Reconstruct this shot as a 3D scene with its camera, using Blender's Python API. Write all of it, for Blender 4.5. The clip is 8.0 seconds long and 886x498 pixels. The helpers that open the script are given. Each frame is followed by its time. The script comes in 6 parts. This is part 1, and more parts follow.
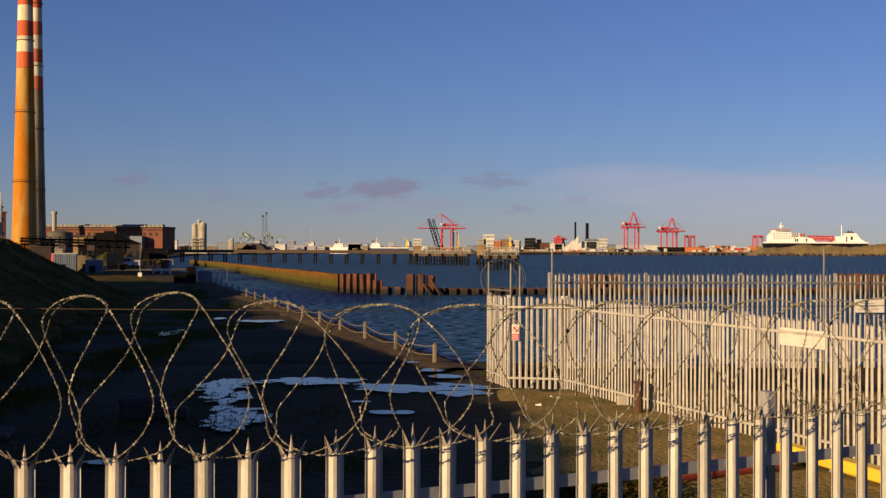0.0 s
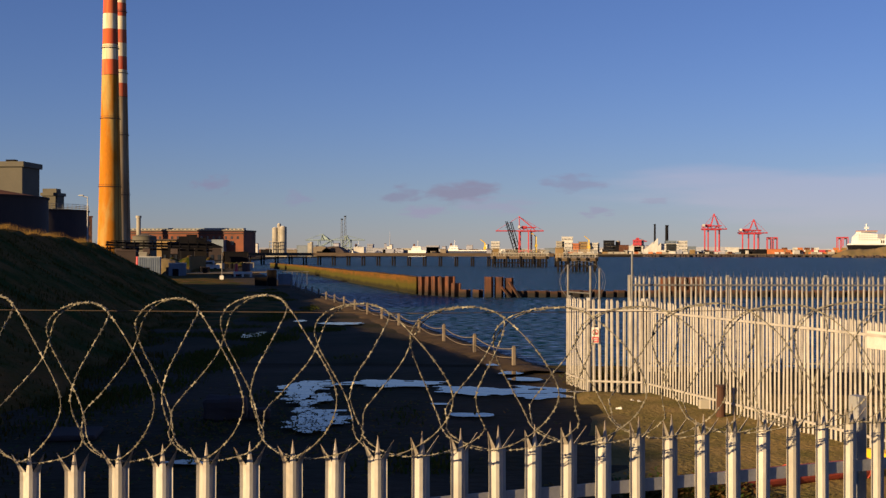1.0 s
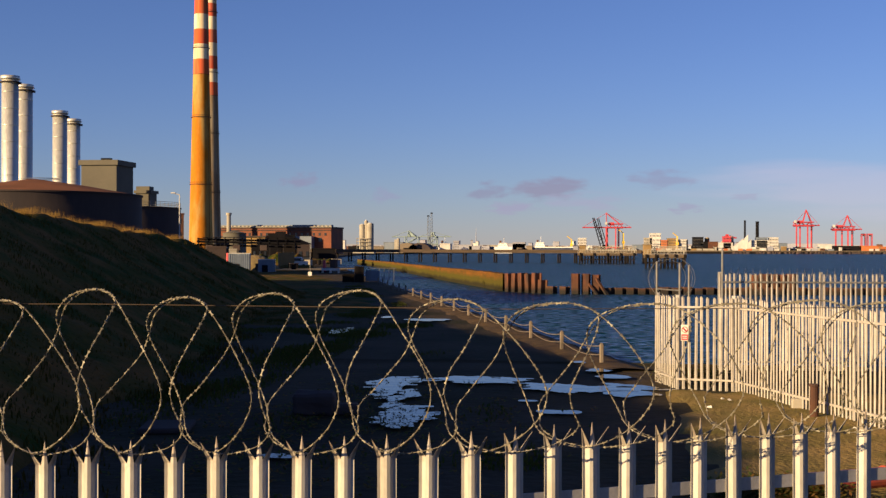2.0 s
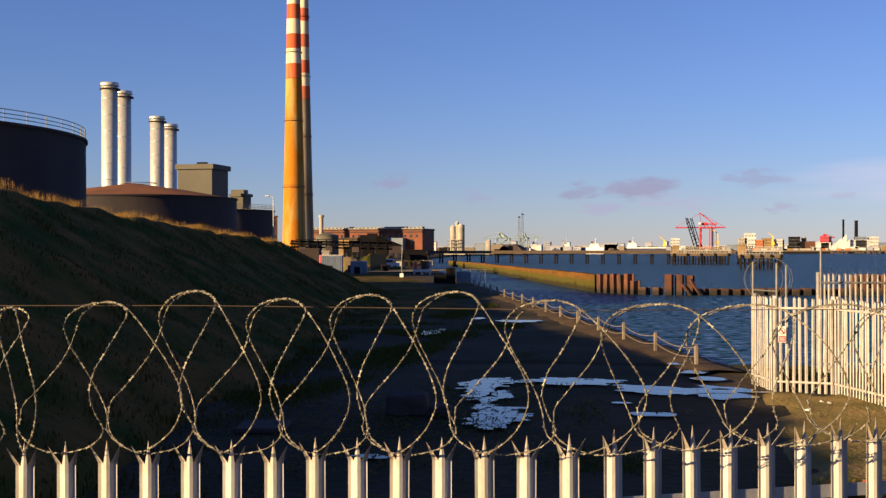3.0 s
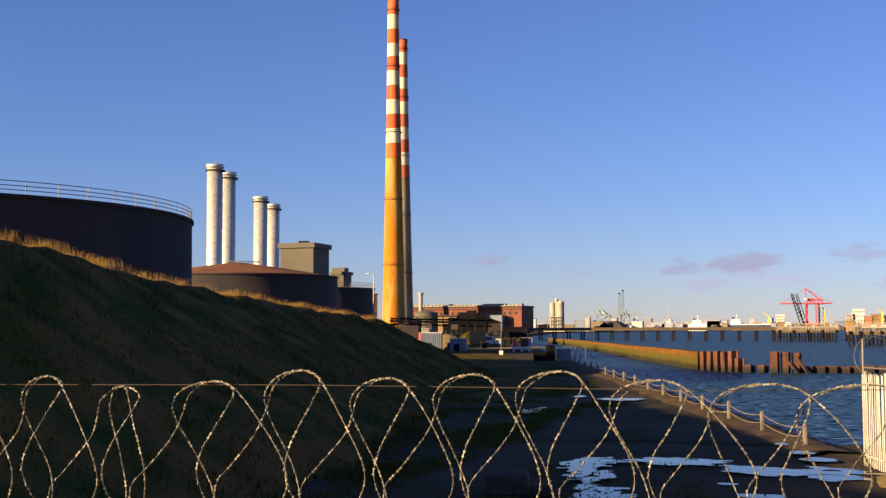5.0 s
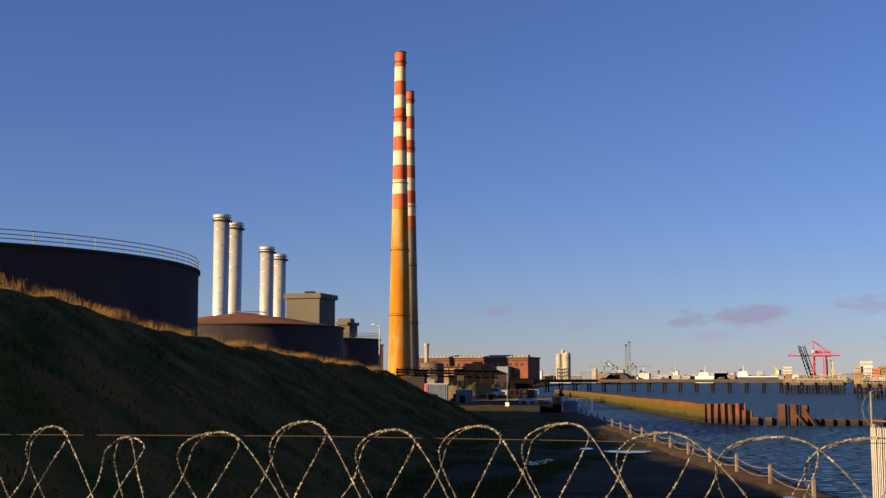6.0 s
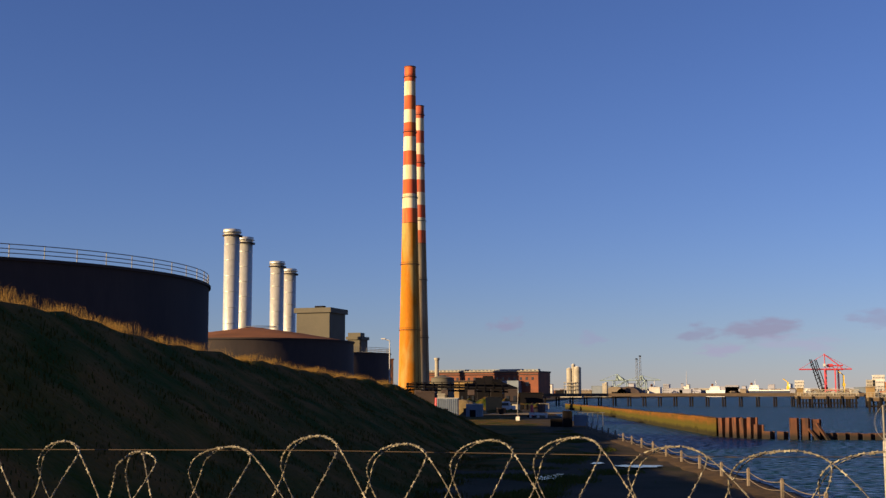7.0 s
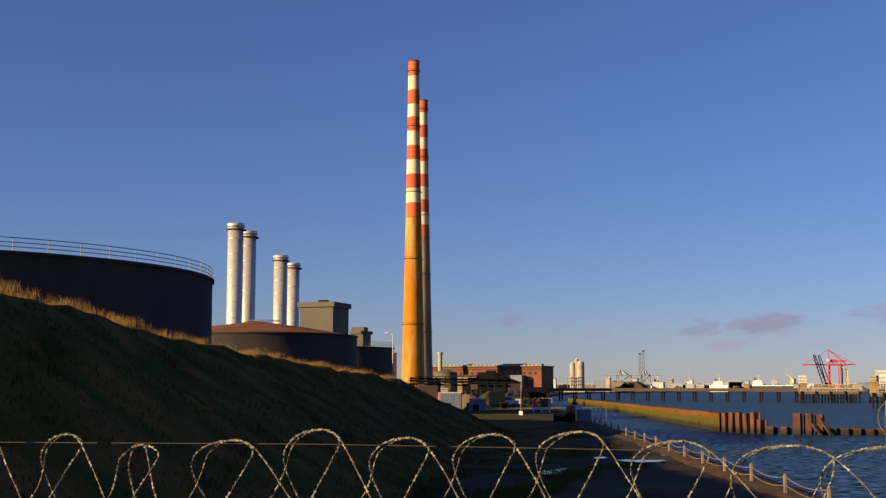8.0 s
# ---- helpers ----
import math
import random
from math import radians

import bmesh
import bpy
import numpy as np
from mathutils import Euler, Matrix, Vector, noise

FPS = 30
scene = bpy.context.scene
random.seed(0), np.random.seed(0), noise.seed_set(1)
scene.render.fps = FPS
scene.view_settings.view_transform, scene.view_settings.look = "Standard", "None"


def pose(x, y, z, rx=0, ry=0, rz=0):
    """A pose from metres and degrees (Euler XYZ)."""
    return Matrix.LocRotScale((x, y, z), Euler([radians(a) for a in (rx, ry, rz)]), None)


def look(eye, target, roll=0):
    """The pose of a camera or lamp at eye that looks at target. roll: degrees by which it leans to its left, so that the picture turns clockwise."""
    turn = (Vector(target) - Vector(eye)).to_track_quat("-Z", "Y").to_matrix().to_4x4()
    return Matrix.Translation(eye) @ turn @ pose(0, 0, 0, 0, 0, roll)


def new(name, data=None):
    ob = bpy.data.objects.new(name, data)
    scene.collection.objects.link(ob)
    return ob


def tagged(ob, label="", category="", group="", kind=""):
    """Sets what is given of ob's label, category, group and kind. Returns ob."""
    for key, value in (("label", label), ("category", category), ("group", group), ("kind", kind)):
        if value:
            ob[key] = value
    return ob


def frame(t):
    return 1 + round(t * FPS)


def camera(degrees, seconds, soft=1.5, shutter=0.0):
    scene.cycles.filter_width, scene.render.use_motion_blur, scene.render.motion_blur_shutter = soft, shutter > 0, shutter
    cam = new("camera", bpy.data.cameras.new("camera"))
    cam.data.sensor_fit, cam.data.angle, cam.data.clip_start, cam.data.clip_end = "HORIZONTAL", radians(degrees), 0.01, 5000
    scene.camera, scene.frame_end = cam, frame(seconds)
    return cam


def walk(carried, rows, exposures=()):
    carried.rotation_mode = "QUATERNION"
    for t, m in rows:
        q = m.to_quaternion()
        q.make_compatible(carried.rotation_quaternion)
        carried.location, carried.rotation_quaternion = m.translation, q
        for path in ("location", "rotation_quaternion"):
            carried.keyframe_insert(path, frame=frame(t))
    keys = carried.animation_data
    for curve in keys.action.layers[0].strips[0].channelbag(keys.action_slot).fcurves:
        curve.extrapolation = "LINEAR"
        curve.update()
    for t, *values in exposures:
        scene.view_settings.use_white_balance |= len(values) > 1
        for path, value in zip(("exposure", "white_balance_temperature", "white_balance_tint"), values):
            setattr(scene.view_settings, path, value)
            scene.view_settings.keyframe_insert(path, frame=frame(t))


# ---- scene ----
cam = camera(40.0, 8.0, soft=1.4)
walk(cam, [
    (0.0, pose(0.015, 0.000, 3.700, 90.047, -0.242, -0.048)),
    (0.5, pose(0.003, -0.008, 3.700, 90.115, -0.261, 1.698)),
    (1.0, pose(-0.011, -0.015, 3.700, 90.163, -0.109, 3.619)),
    (1.5, pose(-0.025, -0.019, 3.698, 90.108, -0.172, 5.616)),
    (3.0, pose(-0.061, -0.004, 3.696, 90.055, 0.114, 11.954)),
    (3.5, pose(-0.073, -0.008, 3.696, 90.353, 0.001, 14.107)),
    (4.0, pose(-0.083, -0.012, 3.697, 90.784, -0.194, 15.747)),
    (4.5, pose(-0.080, -0.006, 3.700, 92.194, 0.049, 16.377)),
    (5.0, pose(-0.071, -0.016, 3.704, 93.699, 0.251, 16.619)),
    (6.5, pose(-0.070, -0.023, 3.704, 96.661, 0.086, 17.091)),
    (7.0, pose(-0.074, -0.023, 3.703, 96.758, 0.153, 17.375)),
    (7.5, pose(-0.075, -0.020, 3.703, 96.653, -0.119, 17.500)),
    (8.0, pose(-0.072, -0.021, 3.702, 96.497, 0.020, 17.527)),
], exposures=[(0.0, 0.34), (0.5, 0.41), (1.0, 0.51), (1.5, 0.61), (3.0, 1.0), (3.5, 1.11), (4.5, 1.25), (5.0, 1.22), (6.5, 0.74), (8.0, 0.74)])

# ---- world and light ----
SUN_TURN, SUN_HEIGHT = 132.0, 13.8        # degrees from the y axis towards -x, and above the ground
sun_dir = Vector((-math.sin(radians(SUN_TURN)) * math.cos(radians(SUN_HEIGHT)),
                  math.cos(radians(SUN_TURN)) * math.cos(radians(SUN_HEIGHT)), math.sin(radians(SUN_HEIGHT))))
sun_data = bpy.data.lights.new("sun", "SUN")
sun_data.energy, sun_data.angle, sun_data.color = 6.4, radians(0.55), (1.0, 0.71, 0.37)
sun = new("sun", sun_data)
sun.matrix_world = look(sun_dir * 300, (0, 0, 0))

world = bpy.data.worlds.new("sky")
scene.world = world
world.use_nodes = True
wn, wl = world.node_tree.nodes, world.node_tree.links
wn.clear()
w_out, w_bg = wn.new("ShaderNodeOutputWorld"), wn.new("ShaderNodeBackground")
w_sky = wn.new("ShaderNodeTexSky")
w_sky.sky_type, w_sky.sun_disc = "NISHITA", False
w_sky.sun_elevation, w_sky.sun_rotation = radians(SUN_HEIGHT), radians(-SUN_TURN)
w_sky.altitude, w_sky.air_density, w_sky.dust_density, w_sky.ozone_density = 0, 1.0, 0.0, 3.5
w_bg.inputs["Strength"].default_value = 0.05
w_geo = wn.new("ShaderNodeTexCoord")


def cloud_spot(az, el, wide, tall, seed):
    """A soft cloud in the sky at a bearing (degrees from y towards x) and height, as a mask from 0 to 1."""
    a, e = radians(az), radians(el)
    turn = wn.new("ShaderNodeVectorRotate")
    turn.rotation_type, turn.inputs["Angle"].default_value = "Z_AXIS", a
    wl.new(w_geo.outputs["Generated"], turn.inputs["Vector"])
    shift = wn.new("ShaderNodeVectorMath")
    shift.operation = "SUBTRACT"
    shift.inputs[1].default_value = (0, math.cos(e), math.sin(e))
    wl.new(turn.outputs["Vector"], shift.inputs[0])
    scale = wn.new("ShaderNodeVectorMath")
    scale.operation = "MULTIPLY"
    scale.inputs[1].default_value = (1 / radians(wide), 1.0, 1 / radians(tall))
    wl.new(shift.outputs["Vector"], scale.inputs[0])
    grain = wn.new("ShaderNodeTexNoise")
    grain.inputs["Scale"].default_value, grain.inputs["Detail"].default_value = 1.4, 5
    move = wn.new("ShaderNodeVectorMath")
    move.inputs[1].default_value = (seed * 3.7, seed, seed * 1.9)
    wl.new(scale.outputs["Vector"], move.inputs[0])
    wl.new(move.outputs["Vector"], grain.inputs["Vector"])
    length = wn.new("ShaderNodeVectorMath")
    length.operation = "LENGTH"
    wl.new(scale.outputs["Vector"], length.inputs[0])
    add = wn.new("ShaderNodeMath")
    add.operation = "MULTIPLY_ADD"
    add.inputs[1].default_value = 2.2
    wl.new(grain.outputs["Fac"], add.inputs[0])
    wl.new(length.outputs["Value"], add.inputs[2])
    band = wn.new("ShaderNodeMapRange")
    band.inputs["From Min"].default_value, band.inputs["From Max"].default_value = 2.1, 1.35
    band.interpolation_type = "SMOOTHSTEP"
    wl.new(add.outputs["Value"], band.inputs["Value"])
    return band.outputs["Result"]


w_tint = wn.new("ShaderNodeMix")
w_tint.data_type, w_tint.blend_type = "RGBA", "MULTIPLY"
w_tint.inputs["Factor"].default_value, w_tint.inputs["B"].default_value = 1.0, (0.86, 0.875, 1.33, 1)
wl.new(w_sky.outputs["Color"], w_tint.inputs["A"])
sky_colour = w_tint.outputs["Result"]
for az, el, wide, tall, tint, amount, seed in (
        (-2.6, 2.85, 1.9, 0.60, (3.6, 3.0, 4.4, 1), 0.62, 1), (-5.4, 2.7, 1.2, 0.5, (3.4, 3.0, 4.6, 1), 0.5, 2),
        (2.5, 3.25, 1.6, 0.5, (3.6, 3.1, 4.8, 1), 0.4, 3), (-14.4, 3.15, 0.9, 0.5, (3.6, 3.2, 5.0, 1), 0.55, 4),
        (-4.5, 1.9, 1.5, 0.35, (4.6, 4.2, 6.2, 1), 0.6, 5), (-10.4, 2.5, 0.8, 0.4, (4.0, 3.8, 6.0, 1), 0.4, 6),
        (3.6, 1.9, 0.9, 0.3, (4.4, 4.0, 6.0, 1), 0.5, 7), (-1.0, 2.2, 2.4, 0.5, (5.0, 4.6, 6.6, 1), 0.45, 8),
        (17.0, 2.6, 15.0, 1.9, (7.8, 6.8, 8.4, 1), 0.34, 9), (6.2, 2.4, 0.8, 0.22, (4.6, 4.2, 6.0, 1), 0.35, 10)):
    blend = wn.new("ShaderNodeMix")
    blend.data_type = "RGBA"
    gain = wn.new("ShaderNodeMath")
    gain.operation, gain.inputs[1].default_value = "MULTIPLY", amount
    wl.new(cloud_spot(az, el, wide, tall, seed), gain.inputs[0])
    wl.new(gain.outputs["Value"], blend.inputs["Factor"])
    wl.new(sky_colour, blend.inputs["A"])
    blend.inputs["B"].default_value = tint
    sky_colour = blend.outputs["Result"]
wl.new(sky_colour, w_bg.inputs["Color"])
wl.new(w_bg.outputs["Background"], w_out.inputs["Surface"])


# ---- materials ----
def material(name, colour, second=None, rough=0.7, metal=0.0, size=1.0, bump=0.3, depth=0.01, vary=0.12, stretch=(1, 1, 1), spread=(0.35, 0.7), shine=0.5):
    """A two-scale mottled surface: colour to second by large stains, fine grain on top, a relief of that depth in metres, and a change from piece to piece."""
    m = bpy.data.materials.new(name)
    m.use_nodes = True
    n, l = m.node_tree.nodes, m.node_tree.links
    b = n["Principled BSDF"]
    b.inputs["Metallic"].default_value, b.inputs["Specular IOR Level"].default_value = metal, shine
    second = second or tuple(c * 0.6 for c in colour)
    tc, mp = n.new("ShaderNodeTexCoord"), n.new("ShaderNodeMapping")
    mp.inputs["Scale"].default_value = stretch
    l.new(tc.outputs["Object"], mp.inputs["Vector"])
    big, fine = n.new("ShaderNodeTexNoise"), n.new("ShaderNodeTexNoise")
    big.inputs["Scale"].default_value, big.inputs["Detail"].default_value = 1 / size, 6
    fine.inputs["Scale"].default_value, fine.inputs["Detail"].default_value = 11 / size, 4
    info = n.new("ShaderNodeObjectInfo")
    off = n.new("ShaderNodeVectorMath")
    off.operation = "MULTIPLY_ADD"
    off.inputs[1].default_value = (17, 17, 17)
    l.new(info.outputs["Random"], off.inputs[0])
    l.new(mp.outputs["Vector"], off.inputs[2])
    l.new(off.outputs["Vector"], big.inputs["Vector"])
    l.new(off.outputs["Vector"], fine.inputs["Vector"])
    ramp = n.new("ShaderNodeMapRange")
    ramp.inputs["From Min"].default_value, ramp.inputs["From Max"].default_value = spread
    l.new(big.outputs["Fac"], ramp.inputs["Value"])
    mix = n.new("ShaderNodeMix")
    mix.data_type = "RGBA"
    mix.inputs["A"].default_value, mix.inputs["B"].default_value = (*colour, 1), (*second, 1)
    l.new(ramp.outputs["Result"], mix.inputs["Factor"])
    hsv = n.new("ShaderNodeHueSaturation")
    val = n.new("ShaderNodeMath")
    val.operation = "MULTIPLY_ADD"
    val.inputs[1].default_value, val.inputs[2].default_value = 0.5, 0.75
    l.new(fine.outputs["Fac"], val.inputs[0])
    var = n.new("ShaderNodeMath")
    var.operation = "MULTIPLY_ADD"
    var.inputs[1].default_value = vary
    l.new(info.outputs["Random"], var.inputs[0])
    l.new(val.outputs["Value"], var.inputs[2])
    l.new(var.outputs["Value"], hsv.inputs["Value"])
    l.new(mix.outputs["Result"], hsv.inputs["Color"])
    l.new(hsv.outputs["Color"], b.inputs["Base Color"])
    rr = n.new("ShaderNodeMath")
    rr.operation, rr.use_clamp = "MULTIPLY_ADD", True
    rr.inputs[1].default_value, rr.inputs[2].default_value = 0.25, rough - 0.12
    l.new(fine.outputs["Fac"], rr.inputs[0])
    l.new(rr.outputs["Value"], b.inputs["Roughness"])
    if bump:
        bp = n.new("ShaderNodeBump")
        bp.inputs["Strength"].default_value, bp.inputs["Distance"].default_value = bump, depth
        l.new(fine.outputs["Fac"], bp.inputs["Height"])
        l.new(bp.outputs["Normal"], b.inputs["Normal"])
    return m


M = dict(
    galvanised=material("galvanised_steel", (0.46, 0.43, 0.38), (0.30, 0.275, 0.235), 0.55, 0.1, 0.12, 0.15, 0.001, 0.2, (1, 1, 0.25)),
    rail=material("dull_galvanised_steel", (0.38, 0.37, 0.365), (0.26, 0.255, 0.25), 0.55, 0.4, 0.15, 0.15, 0.001),
    razor=material("razor_steel", (0.15, 0.13, 0.095), (0.08, 0.07, 0.05), 0.65, 0.1, 0.05, 0.0),
    barb=material("razor_barb_steel", (0.24, 0.215, 0.155), (0.11, 0.095, 0.066), 0.6, 0.1, 0.05, 0.0),
    wire=material("rusty_line_wire", (0.10, 0.065, 0.035), (0.07, 0.045, 0.03), 0.8, 0.0, 0.05, 0.0),
    pale_far=material("weathered_fence_steel", (0.36, 0.33, 0.30), (0.24, 0.22, 0.20), 0.6, 0.05, 0.3, 0.0, 0.001, 0.25),
    # wet earth, darkened further so its colour holds the bank's shade
    earth=material("shade_dark_wet_earth", (0.060, 0.043, 0.027), (0.026, 0.025, 0.009), 0.9, 0, 3.5, 0.9, 0.08, shine=0.08),
    # moss, brightened in colour for the sunlit ground by the enclosure
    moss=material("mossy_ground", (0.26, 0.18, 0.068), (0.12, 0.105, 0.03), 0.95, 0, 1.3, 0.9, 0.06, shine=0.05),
    verge=material("dry_verge", (0.11, 0.072, 0.036), (0.05, 0.037, 0.022), 0.9, 0, 0.8, 0.8, 0.05, shine=0.1),
    stone=material("edge_stone", (0.19, 0.15, 0.11), (0.10, 0.08, 0.06), 0.85, 0, 0.6, 0.6, 0.03),
    # green and brown turf, kept low so the colour deepens the bank's shade
    turf=material("shade_dark_turf", (0.026, 0.042, 0.006), (0.125, 0.066, 0.019), 0.95, 0, 2.2, 0.9, 0.12, spread=(0.36, 0.64), shine=0.05),
    rust=material("rusted_steel", (0.14, 0.044, 0.017), (0.034, 0.016, 0.011), 0.9, 0.0, 0.6, 0.5, 0.01, 0.25, (1, 1, 0.3), (0.32, 0.62)),
    algae=material("algae_stained_piling", (0.135, 0.056, 0.013), (0.06, 0.038, 0.010), 0.9, 0, 2.2, 0.5, 0.05, 0.1, (1, 1, 5), shine=0.1),
    # timber taken to near black, with shade included in its colour
    timber=material("shade_black_wet_timber", (0.011, 0.008, 0.007), (0.007, 0.006, 0.005), 0.85, 0, 0.6, 0.3, 0.01, 0.2, shine=0.15),
    deck=material("weathered_deck", (0.10, 0.066, 0.036), (0.05, 0.038, 0.025), 0.9, 0, 3, 0.3, 0.03),
    jetty=material("dark_jetty_timber", (0.058, 0.036, 0.021), (0.032, 0.022, 0.014), 0.9, 0, 2.5, 0.3, 0.03),
    dim=material("dim_grey_steel", (0.17, 0.165, 0.165), (0.11, 0.105, 0.10), 0.6, 0.2, 0.2, 0.1, 0.001),
    tank=material("black_tank_plate", (0.034, 0.029, 0.031), (0.055, 0.043, 0.040), 0.85, 0.0, 5, 0.1, 0.01, 0.1, (1, 1, 0.3), shine=0.12),
    plate=material("brown_black_tank_plate", (0.044, 0.034, 0.032), (0.030, 0.025, 0.026), 0.8, 0.0, 4, 0.1, 0.01, 0.1, (1, 1, 0.3), shine=0.15),
    # container sheet: the dim blue of shade is set in the colour
    pale_blue=material("shade_blue_sheet", (0.20, 0.24, 0.30), (0.12, 0.15, 0.19), 0.6, 0, 3, 0.1, 0.02),
    hull=material("navy_hull_paint", (0.035, 0.045, 0.085), (0.022, 0.028, 0.055), 0.5, 0, 8, 0.0),
    cone=material("rusty_cone_roof", (0.20, 0.088, 0.047), (0.12, 0.06, 0.036), 0.95, 0, 4, 0.2, 0.02, shine=0.05),
    handrail=material("handrail_steel", (0.14, 0.145, 0.155), None, 0.6, 0.2, 1.0, 0.0),
    silver=material("silver_stack_cladding", (0.60, 0.58, 0.52), (0.48, 0.46, 0.40), 0.44, 0.5, 5, 0.1, 0.01, 0.08, (1, 1, 0.3)),
    concrete=material("pale_concrete", (0.33, 0.30, 0.25), (0.22, 0.20, 0.165), 0.85, 0, 5, 0.3, 0.03),
    render=material("grey_render", (0.095, 0.085, 0.064), (0.072, 0.065, 0.05), 0.85, 0, 8, 0.2, 0.03, 0.05),
    brick=material("red_brick", (0.19, 0.060, 0.030), (0.10, 0.040, 0.025), 0.9, 0, 6, 0.3, 0.03),
    slate=material("dark_roof", (0.07, 0.05, 0.045), (0.045, 0.035, 0.035), 0.85, 0, 6, 0.2, 0.03, shine=0.15),
    pane=material("dark_glass", (0.03, 0.035, 0.045), None, 0.2, 0, 2, 0.0),
    ochre=material("ochre_wall", (0.24, 0.15, 0.06), (0.15, 0.10, 0.04), 0.9, 0, 4, 0.2, 0.03),
    white=material("white_paint", (0.54, 0.52, 0.49), (0.36, 0.345, 0.32), 0.6, 0, 6, 0.0, 0.01, 0.1),
    ship_white=material("ship_white_paint", (0.80, 0.78, 0.75), (0.68, 0.66, 0.63), 0.5, 0, 9, 0.0, 0.01, 0.0),
    blue_grey=material("blue_grey_sheet", (0.15, 0.18, 0.23), (0.09, 0.115, 0.15), 0.7, 0, 5, 0.1, 0.02),
    # near-black colour stands in for the shade over the works yard
    dark=material("shade_dark_sheet", (0.010, 0.009, 0.011), (0.006, 0.006, 0.007), 0.85, 0, 5, 0.1, 0.02, shine=0.08),
    red=material("red_paint", (0.44, 0.042, 0.058), (0.33, 0.034, 0.045), 0.55, 0, 6, 0.0, 0.01, 0.15),
    orange=material("orange_paint", (0.42, 0.13, 0.035), (0.30, 0.085, 0.03), 0.6, 0, 6, 0.0, 0.01, 0.2),
    yellow=material("yellow_paint", (0.72, 0.48, 0.02), (0.58, 0.36, 0.03), 0.6, 0, 0.8, 0.2, 0.005),
    rose=material("red_oxide_pipe", (0.30, 0.045, 0.025), (0.2, 0.04, 0.025), 0.6, 0, 0.5, 0.2, 0.004),
    # crane green, paled and greyed so the colour carries the distance haze
    green=material("hazed_sea_green_paint", (0.26, 0.34, 0.34), None, 0.6, 0, 6, 0.0),
    scrub=material("dry_berm", (0.19, 0.125, 0.05), (0.11, 0.085, 0.035), 0.95, 0, 8, 0.5, 0.3),
    # blue-grey of far buildings and land: distance haze put into the colour
    haze=material("hazed_far_town", (0.30, 0.31, 0.36), (0.22, 0.22, 0.27), 0.9, 0, 30, 0.0),
    signboard=material("sign_board", (0.54, 0.51, 0.47), (0.44, 0.41, 0.37), 0.5, 0, 0.4, 0.0),
)


def rust_tips(m, z0, z1):
    """Brown rust creeping down from the cut heads of the pales."""
    n, l = m.node_tree.nodes, m.node_tree.links
    b = n["Principled BSDF"]
    src = b.inputs["Base Color"].links[0].from_socket
    tc, sep, ramp, mix, spots = n.new("ShaderNodeTexCoord"), n.new("ShaderNodeSeparateXYZ"), n.new("ShaderNodeMapRange"), n.new("ShaderNodeMix"), n.new("ShaderNodeTexNoise")
    info, add = n.new("ShaderNodeObjectInfo"), n.new("ShaderNodeMath")
    l.new(tc.outputs["Object"], sep.inputs[0])
    spots.inputs["Scale"].default_value, spots.inputs["Detail"].default_value = 28, 4
    off = n.new("ShaderNodeVectorMath")
    l.new(tc.outputs["Object"], off.inputs[0])
    l.new(info.outputs["Random"], off.inputs[1])
    l.new(off.outputs["Vector"], spots.inputs["Vector"])
    add.operation, add.inputs[1].default_value = "MULTIPLY_ADD", 0.16
    l.new(spots.outputs["Fac"], add.inputs[0])
    l.new(sep.outputs["Z"], add.inputs[2])
    ramp.inputs["From Min"].default_value, ramp.inputs["From Max"].default_value, ramp.inputs["To Max"].default_value = z0 + 0.08, z1 + 0.08, 0.75
    l.new(add.outputs["Value"], ramp.inputs["Value"])
    mix.data_type = "RGBA"
    l.new(ramp.outputs["Result"], mix.inputs["Factor"])
    l.new(src, mix.inputs["A"])
    mix.inputs["B"].default_value = (0.16, 0.09, 0.045, 1)
    l.new(mix.outputs["Result"], b.inputs["Base Color"])


rust_tips(M["galvanised"], 2.30, 2.44)


def grass_material(name, low, high):
    m = bpy.data.materials.new(name)
    m.use_nodes = True
    n, l = m.node_tree.nodes, m.node_tree.links
    b = n["Principled BSDF"]
    b.inputs["Roughness"].default_value, b.inputs["Specular IOR Level"].default_value = 0.8, 0.1
    geo, mix = n.new("ShaderNodeNewGeometry"), n.new("ShaderNodeMix")
    mix.data_type = "RGBA"
    mix.inputs["A"].default_value, mix.inputs["B"].default_value = (*low, 1), (*high, 1)
    l.new(geo.outputs["Random Per Island"], mix.inputs["Factor"])
    l.new(mix.outputs["Result"], b.inputs["Base Color"])
    thin, both = n.new("ShaderNodeBsdfTranslucent"), n.new("ShaderNodeMixShader")
    l.new(mix.outputs["Result"], thin.inputs["Color"])
    both.inputs["Fac"].default_value = 0.45
    l.new(b.outputs["BSDF"], both.inputs[1])
    l.new(thin.outputs["BSDF"], both.inputs[2])
    l.new(both.outputs["Shader"], n["Material Output"].inputs["Surface"])
    return m


